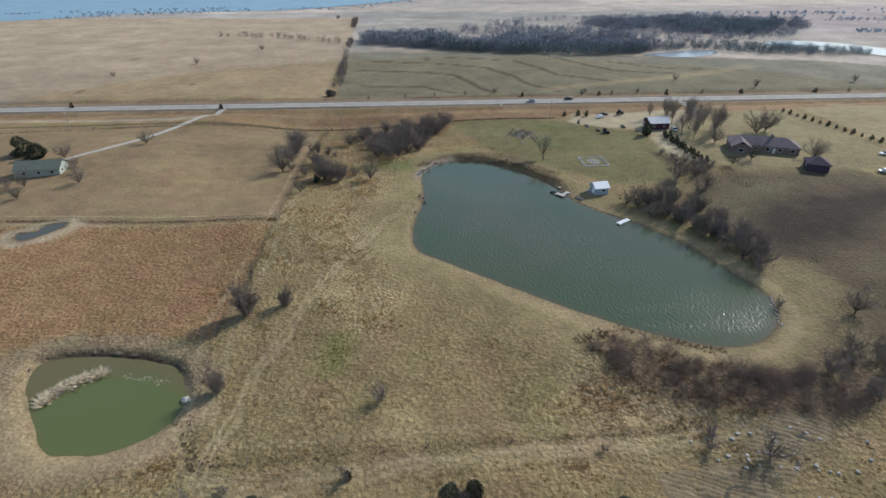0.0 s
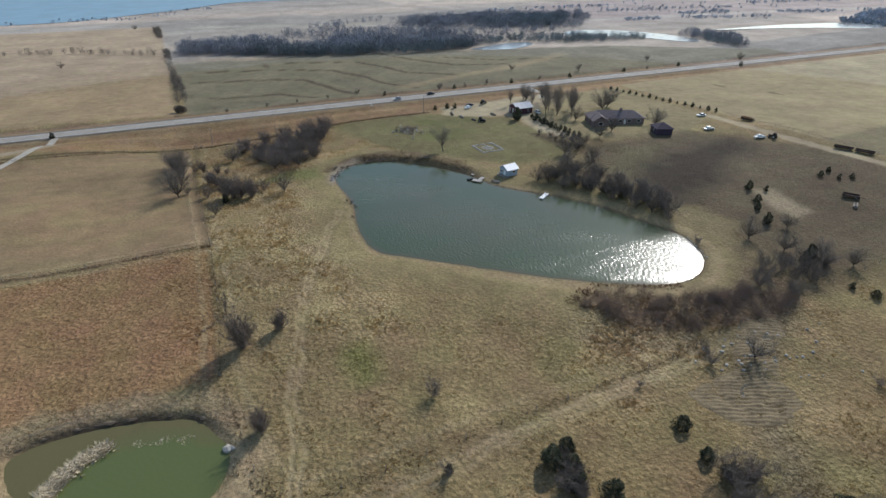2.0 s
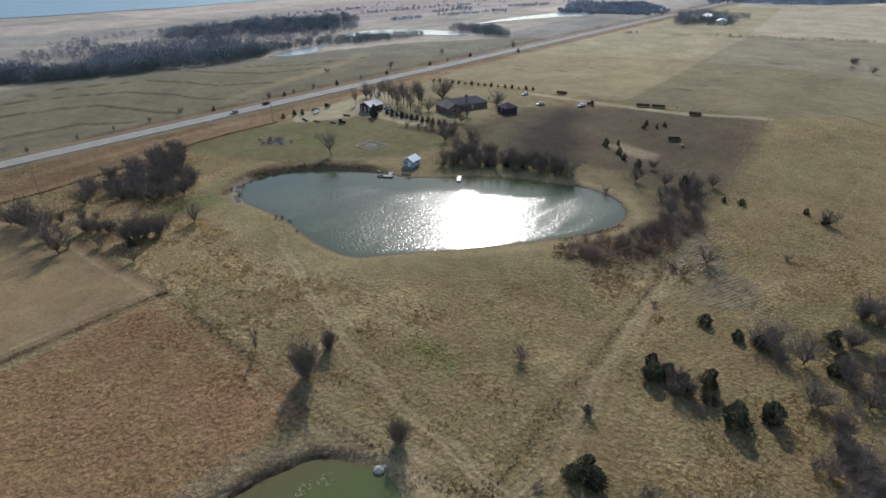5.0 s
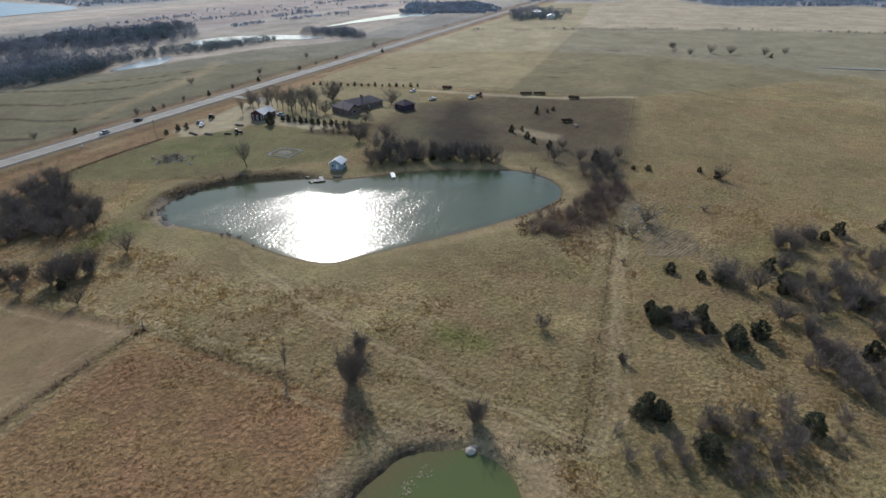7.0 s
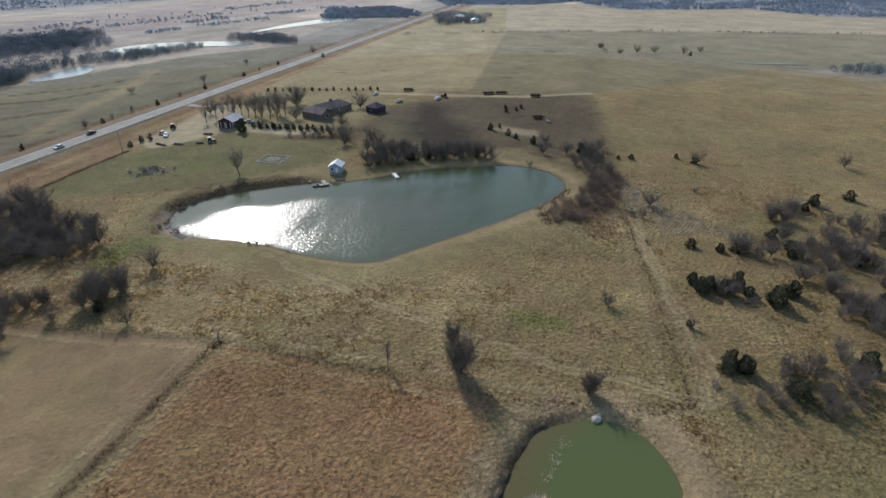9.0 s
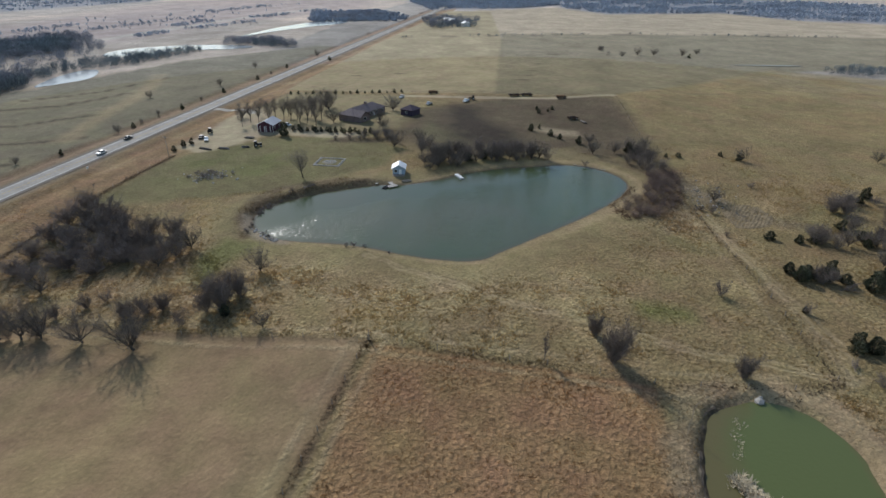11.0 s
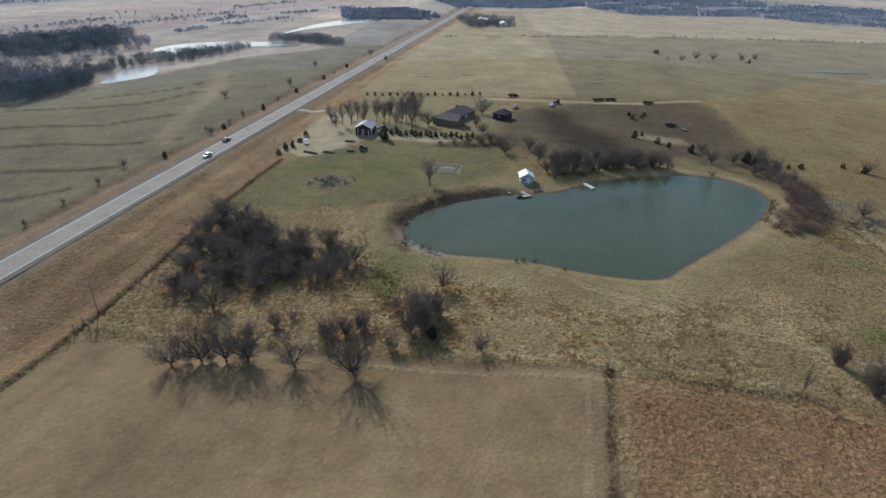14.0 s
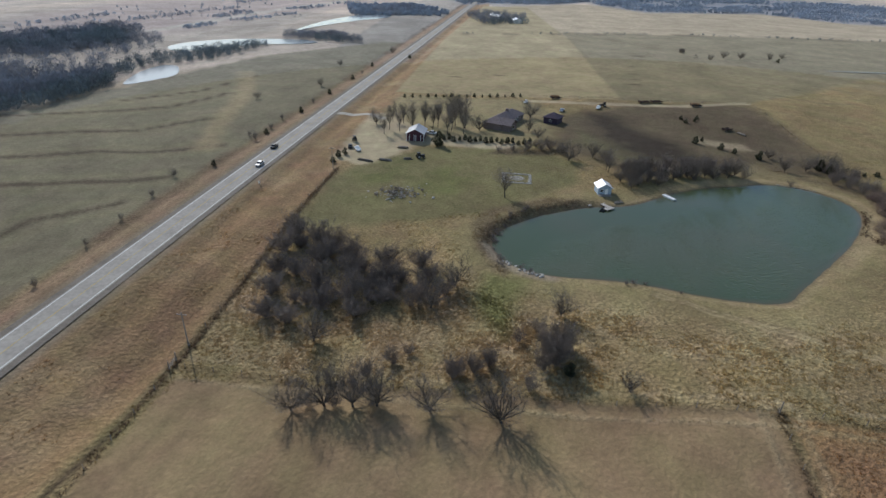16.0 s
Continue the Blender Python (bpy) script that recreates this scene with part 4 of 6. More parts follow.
def plant(kind, x, y, h, label="", group="", turn=None, wide=1.0):
    rnd = random.Random(int(x * 31 + y * 57) + 7)
    base = kind[:-1]
    cat, words, m1, m2 = WORDS[base]
    full = 8.0 if base in ("bare_tree", "tall_tree") else 4.0
    s = h / full
    m = Matrix.LocRotScale((x, y, gz(x, y)), Euler((0, 0, rnd.uniform(0, 6.28) if turn is None else turn)), Vector((s * wide, s * wide, s)))
    if kind not in PROTO:
        limbs, twigs = build_kind(kind)
        root = thing(base, m, label or words, cat, group or "bare plants")
        raw("trunk", *limbs, m1, root)
        raw("crown", *twigs, m2, root)
        PROTO[kind] = root
        return root
    p = PROTO[kind]
    ps = p.scale
    ob = copy_thing(p, m @ Matrix.Diagonal((1 / ps.x, 1 / ps.y, 1 / ps.z, 1)))
    ob.name = base
    return tagged(ob, label or words, cat, group or "bare plants")


# grove at the corner of the hay field
for i, (x, y, h) in enumerate([(-43.5, 242, 8.4), (-41.8, 236, 9.8), (-42, 230.5, 9.6), (-41.6, 226, 9.0), (-41.6, 216, 9.0), (-43, 203, 10.6), (-20.5, 245.5, 8), (-9, 190.5, 7), (-7, 221, 8),
                               (2, 216, 8), (-33, 179, 5)]):
    plant("bare_tree%d" % (i % 4), x, y, h, group="trees of the grove")
for i, (x, y, h) in enumerate([(-13, 260, 6), (-15, 254, 6), (-4, 262, 7), (6, 264, 7), (16, 266, 8), (25, 266, 8), (22, 258, 8), (12, 254, 8), (2, 252, 8), (-8, 248, 7),
                               (-3, 242, 8), (6, 244, 8), (14, 246, 8), (12, 236, 7), (4, 234, 8), (-4, 233, 7), (-10, 239, 6), (10, 226, 7)]):
    plant("thicket%d" % (i % 3), x, y, h, "dense dark leafless thicket tree in the grove", "thicket of the grove", wide=1.2)
for i, (x, y, h) in enumerate([(2, 224, 7), (-6, 226, 7), (-2, 218, 7), (-24, 192, 7), (-21, 190, 6), (-31, 212, 5), (-27, 206, 4.5), (-34, 198, 5), (-25, 223, 3.5), (-36, 232, 4), (-34, 238, 4), (-42, 234, 4.5), (-41, 227, 5), (-42, 239, 4), (-40, 205, 4), (-15, 196, 4.5), (-19, 200, 4)]):
    plant("shrub%d" % ((i + 1) % 3), x, y, h, "leafless brush among straw grass", "thicket of the grove", wide=1.1)
rnd = random.Random(8)
GROVE = np.array([(-12, 262), (2, 262), (20, 267), (34, 266), (26, 254), (15, 243), (10, 230), (4, 220), (-4, 218), (-7, 226), (-12, 240), (-6, 250)], float)
for i, (x, y, h) in enumerate([(-32, 213, 6), (-30, 209, 5.5), (-28, 206, 5), (-26, 192.5, 9), (-23, 194, 8.5), (-28, 195, 7), (-20, 191, 7.5), (-28, 226, 4.5), (-33, 230, 4.5)]):
    plant("thicket%d" % (i % 3), x, y, h, "hazy leafless thicket among straw grass", "thicket of the grove", wide=0.8)
made = 0
while made < 14:
    x, y = rnd.uniform(-12, 34), rnd.uniform(217, 267)
    if signed(GROVE, np.array([x]), np.array([y]))[0] < 0:
        plant("thicket%d" % (made % 3), x, y, rnd.uniform(3.5, 7.0), "dense dark leafless thicket tree in the grove", "thicket of the grove", wide=1.15)
        made += 1
plant("cedar1", -29, 190, 3.2, "dark cedar among bare brush")

# shrubs of the pasture
for kind, x, y, h, wide in [("thicket0", -26, 108, 5.8, 0.75), ("thicket1", -35, 105, 11.0, 0.62), ("thicket0", -34.6, 104.6, 8.5, 0.66), ("thicket2", -26.5, 107.5, 4.8, 0.6), ("thicket2", -35, 80, 6.0, 0.8), ("thicket0", -35.3, 80.6, 5.0, 0.6), ("shrub0", -3.5, 75.5, 5.0, 1.0), ("shrub1", -9, 58, 3.4, 0.9),
                            ("sapling2", -36.5, 118.5, 6, 0.6), ("shrub0", 36, 62, 2, 1.2), ("shrub1", 79, 41, 2.2, 1.6), ("cedar2", -8.5, 58.5, 1.8, 0.8)]:
    plant(kind, x, y, h, "leafless grey bush standing alone in pasture" if kind[:-1] != "cedar" else "", "bushes of the pasture", wide=wide)

# cedars and brush beside the creek
for i, (x, y, h) in enumerate([(8, 53, 4.6), (13, 43, 4.5), (8, 42, 3.2), (5.5, 37, 5.6), (10, 32, 5), (35, 50, 3.2), (33, 43, 3), (44, 26, 4), (68, 13, 3.2), (68, 9.5, 3.2), (73, 5, 4.6), (80, -8, 4),
                               (32, 25, 3), (10, 12, 5), (-23, 54, 3), (-22.5, 51, 4.5), (-20.5, 52.5, 4), (-28, 43, 4.6), (-16, 26, 4.5), (108.5, 65, 2), (109.5, 60, 2.4), (114, 42, 2.2),
                               (109, 36.5, 3), (47, -4, 4), (12, 54, 3.5)]):
    plant("cedar%d" % (i % 3), x, y, h * 0.9, group="cedars of the pasture", wide=1.25)
for i, (x, y, h) in enumerate([(7, 48, 5.5), (33, 37, 6), (30, 34, 5), (59, 22, 7), (64, 18, 6), (36, 18, 5), (34, 12, 5), (40, 8, 5), (15, 22, 6), (3, 22, 5.5), (7, 17, 6), (46, 0, 5), (-34, 55, 3.6), (-32, 50.5, 3.6),
                               (-32, 46.5, 3.6), (-21, 41, 4), (-24, 33, 5.5), (-20, 30, 5), (55, 61, 3.5), (38, 37, 5), (28, 12, 5), (20, 8, 6)]):
    plant("shrub%d" % (i % 3), x, y, h, "leafless grey brush beside cedars", "brush by the creek", wide=1.15)
for i, (x, y, h) in enumerate([(33, 38, 6.5), (109, 35, 6), (115, -20, 6), (32, 30, 6.5), (45, 23, 6), (64, 58, 6)]):
    plant("bare_tree%d" % (i % 4), x, y, h, group="trees by the creek")

for i, (x, y, h) in enumerate([(9.5, 51.8, 4.0), (9.2, 48.6, 4.6), (8.1, 45.4, 4.4), (58.9, 22.3, 6.5), (57.6, 18.8, 6), (39.5, 18, 4.5), (33.4, 23.8, 5), (34.6, 15.6, 5.5), (32.6, 11.3, 5), (32.5, 6.8, 5),
                               (14.1, 22, 5.5), (6.8, 19.9, 6), (2.6, 18.1, 6), (1.1, 15.9, 5.5), (8.8, 21.5, 5.5), (-3.3, 15.7, 5), (2.6, 11.9, 5.5), (35, 36, 4.5), (-27, 38, 4.5), (-22, 30, 5)]):
    plant("thicket%d" % (i % 3), x, y, h, "dense grey leafless thicket beside cedars", "brush by the creek", wide=0.85)
for i, (x, y, h) in enumerate([(10.5, 50.3, 3.4), (9, 46.8, 3.6), (33.5, 38.5, 2.6), (37, 24, 3), (30, 10, 3.2), (5, 17, 3.4)]):
    plant("cedar%d" % (i % 3), x, y, h, "dark cedar grown into leafless brush", "cedars of the pasture", wide=1.35)
# willow thicket at the foot of the dam
WILLOWS = np.array([(41, 88), (47, 91), (56, 89), (63, 83), (74, 79), (84, 77), (91, 69), (84, 65), (74, 66), (64, 69), (54, 71), (44, 81)], float)
rnd = random.Random(5)
made = 0
while made < 120:
    x, y = rnd.uniform(40, 92), rnd.uniform(64, 91)
    if signed(WILLOWS, np.array([x]), np.array([y]))[0] < 0:
        plant("willow%d" % (made % 3), x, y, rnd.uniform(1.6, 2.8) * (1 + 0.5 * max(0.0, (x - 62) / 25)), group="willow thicket below the dam", wide=1.0)
        made += 1
for i, (x, y, h) in enumerate([(88, 76, 6), (94, 78, 6), (99, 74, 7), (97, 82, 6), (103, 72, 6), (92, 70, 5), (101, 79, 6), (92, 99.5, 3)]):
    plant("shrub%d" % (i % 3), x, y, h, "leafless brush at the end of the dam", "brush by the creek", wide=1.1)

# dead trees lying on the ground
for x, y, h, turn in [(3.5, 45, 4.5, 20), (56, 62, 5, 160), (-30, 58, 3.5, 70)]:
    ob = plant("sapling0", x, y, h, "fallen dead tree lying in the grass", "fallen trees")
    ob.matrix_basis = Matrix.Translation((x, y, gz(x, y) + 0.35)) @ Matrix.Rotation(radians(turn), 4, 'Z') @ Matrix.Rotation(radians(82), 4, 'X') @ Matrix.Diagonal((h / 4, h / 4, h / 4, 1))

# brush that covers the slope beyond the creek


def scatter(kind, outline, count, low, high, label, group, seed, wide=1.1, variants=3):
    r = random.Random(seed)
    p = np.array(outline, float)
    lo, hi = p.min(0), p.max(0)
    made = 0
    while made < count:
        x, y = r.uniform(lo[0], hi[0]), r.uniform(lo[1], hi[1])
        if signed(p, np.array([x]), np.array([y]))[0] < 0 and vnoise(np.array([x]), np.array([y]), 9, seed)[0] > -0.3:
            plant("%s%d" % (kind, made % variants), x, y, r.uniform(low, high), label, group, wide=wide)
            made += 1


scatter("shrub", [(18, 30), (34, 26), (58, 26), (72, 10), (62, -12), (30, -8), (4, 6), (-4, 22)], 46, 3.0, 6.0, "leafless grey brush beside cedars", "brush by the creek", 31)
scatter("bare_tree", [(18, 30), (34, 26), (58, 26), (72, 10), (62, -12), (30, -8), (4, 6), (-4, 22)], 12, 4.5, 7.0, "scrubby bare tree on the pasture slope", "trees by the creek", 32, 1.1, 4)
scatter("shrub", [(-34, 52), (-20, 46), (-10, 30), (-12, 14), (-30, 26), (-38, 44)], 20, 2.5, 5.0, "leafless grey brush beside cedars", "brush by the creek", 33)
scatter("tall_tree", [(79, 160), (84, 152), (92, 150), (96, 168)], 8, 5.5, 7.5, "slender bare tree behind the pond shore", "trees along the shore", 36, 1.2, 3)
scatter("bare_tree", [(79, 160), (90, 138), (96, 120), (106, 120), (104, 150), (101, 170), (112, 188), (124, 192), (104, 186), (88, 172)], 7, 6.0, 8.5, "hazy bare tree behind the pond shore", "trees along the shore", 34, 1.1, 4)
scatter("shrub", [(82, 156), (90, 138), (96, 118), (106, 118), (104, 150), (98, 168)], 4, 2.5, 4.5, "dark leafless brush on the pond bank", "trees along the shore", 35)

# trees along the north-east shore
for i, (x, y, h) in enumerate([(77, 160, 6), (80, 157, 6), (83, 163, 6.5), (86, 156, 7), (81, 150, 6), (86, 149, 6.5), (88, 143, 6.5), (95, 121, 8), (98, 118, 8), (94, 130, 7)]):
    plant("bare_tree%d" % (i % 4), x, y, h, group="trees along the shore")
for i, (x, y, h) in enumerate([(84, 153, 4), (88, 147, 4.5), (91, 141, 5), (93, 137, 5), (90, 135, 5), (95, 133, 5.5), (93, 127, 5.5), (97, 124, 6), (96, 115, 6), (99, 121, 6), (100, 128, 5), (98, 138, 4.5)]):
    plant("shrub%d" % (i % 3), x, y, h, "dark leafless brush on the pond bank", "trees along the shore", wide=1.1)
for i, (x, y, h) in enumerate([(92, 140, 4), (96, 136, 4), (89, 146, 3.5)]):
    plant("cedar%d" % (i % 3), x, y, h, "dark cedar on the pond bank", "trees along the shore")
for i, (x, y, h) in enumerate([(84, 159, 6), (88, 152, 6), (91, 147, 6.5), (94, 141, 6), (96, 135, 6.5), (98, 128, 7), (100, 121, 6.5), (96, 151, 6), (100, 143, 6.5), (103, 135, 6), (92, 160, 6), (103, 126, 6)]):
    plant("thicket%d" % (i % 3), x, y, h, "dark leafless thicket behind the pond shore", "trees along the shore", wide=0.95)
rnd = random.Random(17)
for k in range(30):
    t = rnd.random()
    plant("shrub%d" % (k % 3), 12 + 40 * t, 204.0 + 4.5 * math.sin(t * 2.6) - 10 * t * t + rnd.uniform(-0.6, 1.6), rnd.uniform(0.6, 1.2), "low dead brush along the pond bank", "brush on the pond bank", wide=rnd.uniform(1.8, 2.8))
plant("tall_tree1", 60, 205, 10.0, wide=1.35, label= "lone leafless tree on the pond bank")

# farmyard trees
for i, (x, y, h) in enumerate([(135, 261, 10), (134, 256, 10), (143, 251, 11), (139, 245, 11), (138, 241, 11), (142, 239, 11), (131, 233, 11), (137, 232, 12), (142, 226, 12), (149, 234, 11), (145, 256, 10), (128, 262, 8), (148, 246, 10), (146, 231, 11), (134, 250, 10), (152, 240, 10), (133, 226, 10), (148, 262, 9)]):
    plant("tall_tree%d" % (i % 3), x, y, h, group="farmyard trees")
for i, (x, y, h) in enumerate([(171, 234, 12), (165, 230, 11), (139, 219, 8), (142, 196, 7), (167, 195, 10), (143, 269, 8), (132, 192, 6), (110, 170, 7), (105, 165, 7), (112, 182, 6), (120, 188, 5)]):
    plant("bare_tree%d" % (i % 4), x, y, h, group="farmyard trees")
for i, (x, y, h) in enumerate([(111, 209, 3), (113, 203, 3.2), (115, 197, 4.5), (116, 191, 5.5), (118, 187, 4.5), (114, 184, 3.5), (120, 193, 4), (112, 198, 2.5)]):
    plant("shrub%d" % (i % 3), x, y, h, "dark leafless brush on the bank below the house", "farmyard brush", wide=1.3)
plant("cedar1", 115, 235, 6.5, "dark evergreen tree beside the barn", "farmyard trees")
for k in range(17):
    t = k / 16
    plant("cedar%d" % (k % 3), 123.5 + 1.5 * math.sin(k * 2.1) - 1.5 * t, 234 - 38 * t, 2.5 + 0.4 * math.sin(k * 1.7), "clipped evergreen of the yard hedge", "yard hedge")
for k in range(16):
    t = k / 15
    plant("cedar%d" % (k % 3), 201 + 13 * t, 266 - 66 * t, 2.0 + 0.5 * math.sin(k * 2.3), "small round cedar of the fence row", "fence row cedars")
# cattle lot cedars
for i, (x, y, h) in enumerate([(140, 121, 3.4), (144, 117, 2.2), (133, 112, 3.0), (128, 108, 2.6), (122, 100, 3.8), (173, 117, 2.3), (179, 118, 2.2), (176, 112, 2.0), (180, 110, 2.2), (113, 80, 4.5), (109, 78, 3.6)]):
    plant("cedar%d" % (i % 3), x, y, h, "small dark cedar in the cattle lot", "cattle lot cedars")
for i, (x, y, h) in enumerate([(111, 86, 6.5), (106, 77, 7), (112, 75, 6), (120, 72, 5.5), (125, 95, 5), (108, 95, 7), (117, 79, 6)]):
    plant("bare_tree%d" % (i % 4), x, y, h, "thin bare tree at the corner of the cattle lot", "cattle lot trees")
for i, (x, y, h) in enumerate([(107, 74, 3.5), (111, 79, 4), (115, 76, 3.5), (104, 80, 3.5)]):
    plant("shrub%d" % (i % 3), x, y, h, "leafless brush at the corner of the cattle lot", "cattle lot trees")
# roadside
for i, (x, y, h) in enumerate([(-91.5, 299, 3), (-172, 309, 3.2), (88, 274, 2.4), (95, 274, 3), (99, 272, 3), (250, 310, 3), (205, 312, 3), (160, 313, 3.2), (120, 315, 2.6), (300, 309, 3), (75, 317, 2.5), (340, 288, 3)]):
    plant("cedar%d" % (i % 3), x, y, h, "dark cedar on the road verge", "roadside cedars")
for i, (x, y, h) in enumerate([(42, 322, 3), (24, 321, 2.5), (7, 320, 2.5), (144, 317, 3.5), (128, 316, 3), (113, 320, 2.5), (-14, 318, 3), (182, 314, 3), (270, 309, 3)]):
    plant("shrub%d" % (i % 3), x, y, h, "leafless brush on the road verge", "roadside brush")
for i, (x, y, h) in enumerate([(-107, 239, 7), (-132, 221, 7), (-112, 190, 6), (-130, 189, 6), (-140, 188, 6), (-126, 178, 5)]):
    plant("bare_tree%d" % (i % 4), x, y, h, group="trees of the white house")
for i, (x, y, h) in enumerate([(-122, 208, 5), (-118, 200, 4), (-136, 190, 4.5), (-144, 196, 4), (-147, 188, 3.5)]):
    plant("shrub%d" % (i % 3), x, y, h, "leafless brush beside the western house", "yard brush", wide=1.2)
plant("cedar1", -152, 227, 8, "large dark evergreen behind the house", "trees of the white house", wide=1.6)
plant("cedar0", -143, 222, 6, "large dark evergreen behind the house", "trees of the white house", wide=1.6)


# ---- buildings ----
def at(x, y, turn=0.0, lift=0.0):
    return pose(x, y, gz(x, y) + lift, 0, 0, turn)


def gable_prism(length, half, eave, ridge, over=0.3, thick=0.12):
    """Two roof slopes with thickness, ridge along x."""
    out = []
    for s in (-1, 1):
        bm = bmesh.new()
        slope = (ridge - eave) / half
        y1, z1 = s * (half + over), eave - over * slope
        pts = [(-length / 2 - over, 0, ridge), (length / 2 + over, 0, ridge), (length / 2 + over, y1, z1), (-length / 2 - over, y1, z1)]
        lo = [bm.verts.new(p) for p in pts]
        hi = [bm.verts.new((p[0], p[1], p[2] + thick)) for p in pts]
        bm.faces.new(lo)
        bm.faces.new(hi)
        for k in range(4):
            bm.faces.new((lo[k], lo[(k + 1) % 4], hi[(k + 1) % 4], hi[k]))
        bmesh.ops.recalc_face_normals(bm, faces=bm.faces)
        out.append(bm)
    return out


def gable_walls(length, half, eave, ridge):
    bm = bmesh.new()
    a = [bm.verts.new((-length / 2, y, z)) for y, z in ((-half, -0.4), (half, -0.4), (half, eave), (0, ridge - 0.02), (-half, eave))]
    b = [bm.verts.new((length / 2, v.co.y, v.co.z)) for v in a]
    bm.faces.new(a)
    bm.faces.new(b)
    for k in range(5):
        bm.faces.new((a[k], a[(k + 1) % 5], b[(k + 1) % 5], b[k]))
    bmesh.ops.recalc_face_normals(bm, faces=bm.faces)
    return bm


def hip_roof(lx, ly, eave, ridge, over=0.5):
    bm = bmesh.new()
    hx, hy = lx / 2 + over, ly / 2 + over
    r = max(0.3, hx - hy)
    lo = [bm.verts.new(p) for p in ((-hx, -hy, eave), (hx, -hy, eave), (hx, hy, eave), (-hx, hy, eave))]
    un = [bm.verts.new((v.co.x, v.co.y, eave - 0.2)) for v in lo]
    p, q = bm.verts.new((-r, 0, ridge)), bm.verts.new((r, 0, ridge))
    for f in ((lo[0], lo[1], q, p), (lo[2], lo[3], p, q), (lo[1], lo[2], q), (lo[3], lo[0], p), un):
        bm.faces.new(f)
    for k in range(4):
        bm.faces.new((un[k], un[(k + 1) % 4], lo[(k + 1) % 4], lo[k]))
    bmesh.ops.recalc_face_normals(bm, faces=bm.faces)
    return bm


def window(parent, x, y, z, w, h, along="x", out=-1):
    """A framed pane on a wall that runs along x or y, facing out."""
    d = 0.06 * out
    fr = bmesh.new()
    for a0, a1, z0, z1 in ((-w / 2 - .1, -w / 2, -h / 2 - .1, h / 2 + .1), (w / 2, w / 2 + .1, -h / 2 - .1, h / 2 + .1), (-w / 2, w / 2, h / 2, h / 2 + .1), (-w / 2, w / 2, -h / 2 - .1, -h / 2)):
        if along == "x":
            box(fr, x + a0, x + a1, min(y, y + d), max(y, y + d), z + z0, z + z1)
        else:
            box(fr, min(x, x + d), max(x, x + d), y + a0, y + a1, z + z0, z + z1)
    win = part("window", fr, M_TRIM, parent)
    if along == "x":
        part("pane", boxed(x - w / 2, x + w / 2, min(y, y + d * .5), max(y, y + d * .5), z - h / 2, z + h / 2), M_GLASS, win)
    else:
        part("pane", boxed(min(x, x + d * .5), max(x, x + d * .5), y - w / 2, y + w / 2, z - h / 2, z + h / 2), M_GLASS, win)


def door(parent, x, y, w, h, material, along="y", out=-1):
    d = 0.07 * out
    if along == "y":
        part("door", boxed(min(x, x + d), max(x, x + d), y - w / 2, y + w / 2, 0, h), material, parent)
    else:
        part("door", boxed(x - w / 2, x + w / 2, min(y, y + d), max(y, y + d), 0, h), material, parent)


# pond shed
shed = thing("pond_shed", at(71.3, 171.0, 8, 0.15), "pale blue shed with white metal roof on the pond bank", "shed")
part("wall", gable_walls(4.8, 2.3, 2.5, 3.8), M_SIDING, shed)
for bm in gable_prism(4.8, 2.3, 2.5, 3.8, 0.45):
    part("roof", bm, M_METAL_ROOF, shed, "bright white sheet-metal roof")
part("porch_deck", boxed(-4.1, -2.4, -2.2, 2.2, -0.3, 0.12), M_WOOD, shed)
door(shed, -2.4, -0.6, 1.0, 2.0, M_WHITE)
window(shed, -2.4, 1.1, 1.4, 0.9, 0.8, "y", -1)
window(shed, 0.6, -2.3, 1.4, 1.2, 0.8, "x", -1)

# barn
barn = thing("barn", at(124.5, 246.3, 0, 0.0), "dark red barn with white door trim and pale metal roof", "barn")
part("wall", gable_walls(9.4, 3.8, 3.3, 5.2), M_RED, barn)
for bm in gable_prism(9.4, 3.8, 3.3, 5.2, 0.45):
    part("roof", bm, M_OLD_ROOF, barn, "pale grey sheet-metal roof")
for y in (-1.4, 1.4):
    door(barn, -4.7, y, 2.0, 2.6, M_RED)
for y in (-2.5, -0.4, 0.4, 2.5):
    part("door_trim", boxed(-4.81, -4.7, y - 0.14, y + 0.14, 0, 2.8), M_TRIM, barn)
for y in (-3.8, 3.8):
    part("corner_board", boxed(-4.78, -4.65, y - 0.12, y + 0.12, -0.3, 3.25), M_TRIM, barn)
for x in (-2.5, 2.5):
    window(barn, x, -3.8, 1.8, 1.0, 0.9, "x", -1)

# farmhouse
house = thing("farmhouse", at(153.5, 208.0, -24, 0.1), "long low ranch house with brown shingle roof among bare trees", "house")
part("wall", boxed(-13, 13, -4.6, 4.6, -0.5, 2.8), M_BRICK, house)
part("roof", hip_roof(26, 9.2, 2.8, 5.6), M_SHINGLE, house, "dark brown hipped shingle roof")
part("wing_wall", boxed(-12.6, -5.4, -9.0, -4.5, -0.5, 2.75), M_BRICK, house)
wing = gable_prism(8.5, 3.6, 2.8, 5.0, 0.4)
for bm in wing:
    bmesh.ops.rotate(bm, verts=bm.verts, cent=(0, 0, 0), matrix=Matrix.Rotation(radians(90), 3, 'Z'))
    bmesh.ops.translate(bm, verts=bm.verts, vec=(-9, -5.1, 0.05))
    part("wing_roof", bm, M_SHINGLE, house)
part("gable", boxed(-11.2, -6.8, -9.02, -8.9, 2.7, 3.9), M_BRICK, house)
for x in (-3, 1.5, 6, 10.5):
    window(house, x, -4.6, 1.5, 1.5, 1.2, "x", -1)
window(house, -9, -9.02, 1.4, 2.0, 1.3, "x", -1)
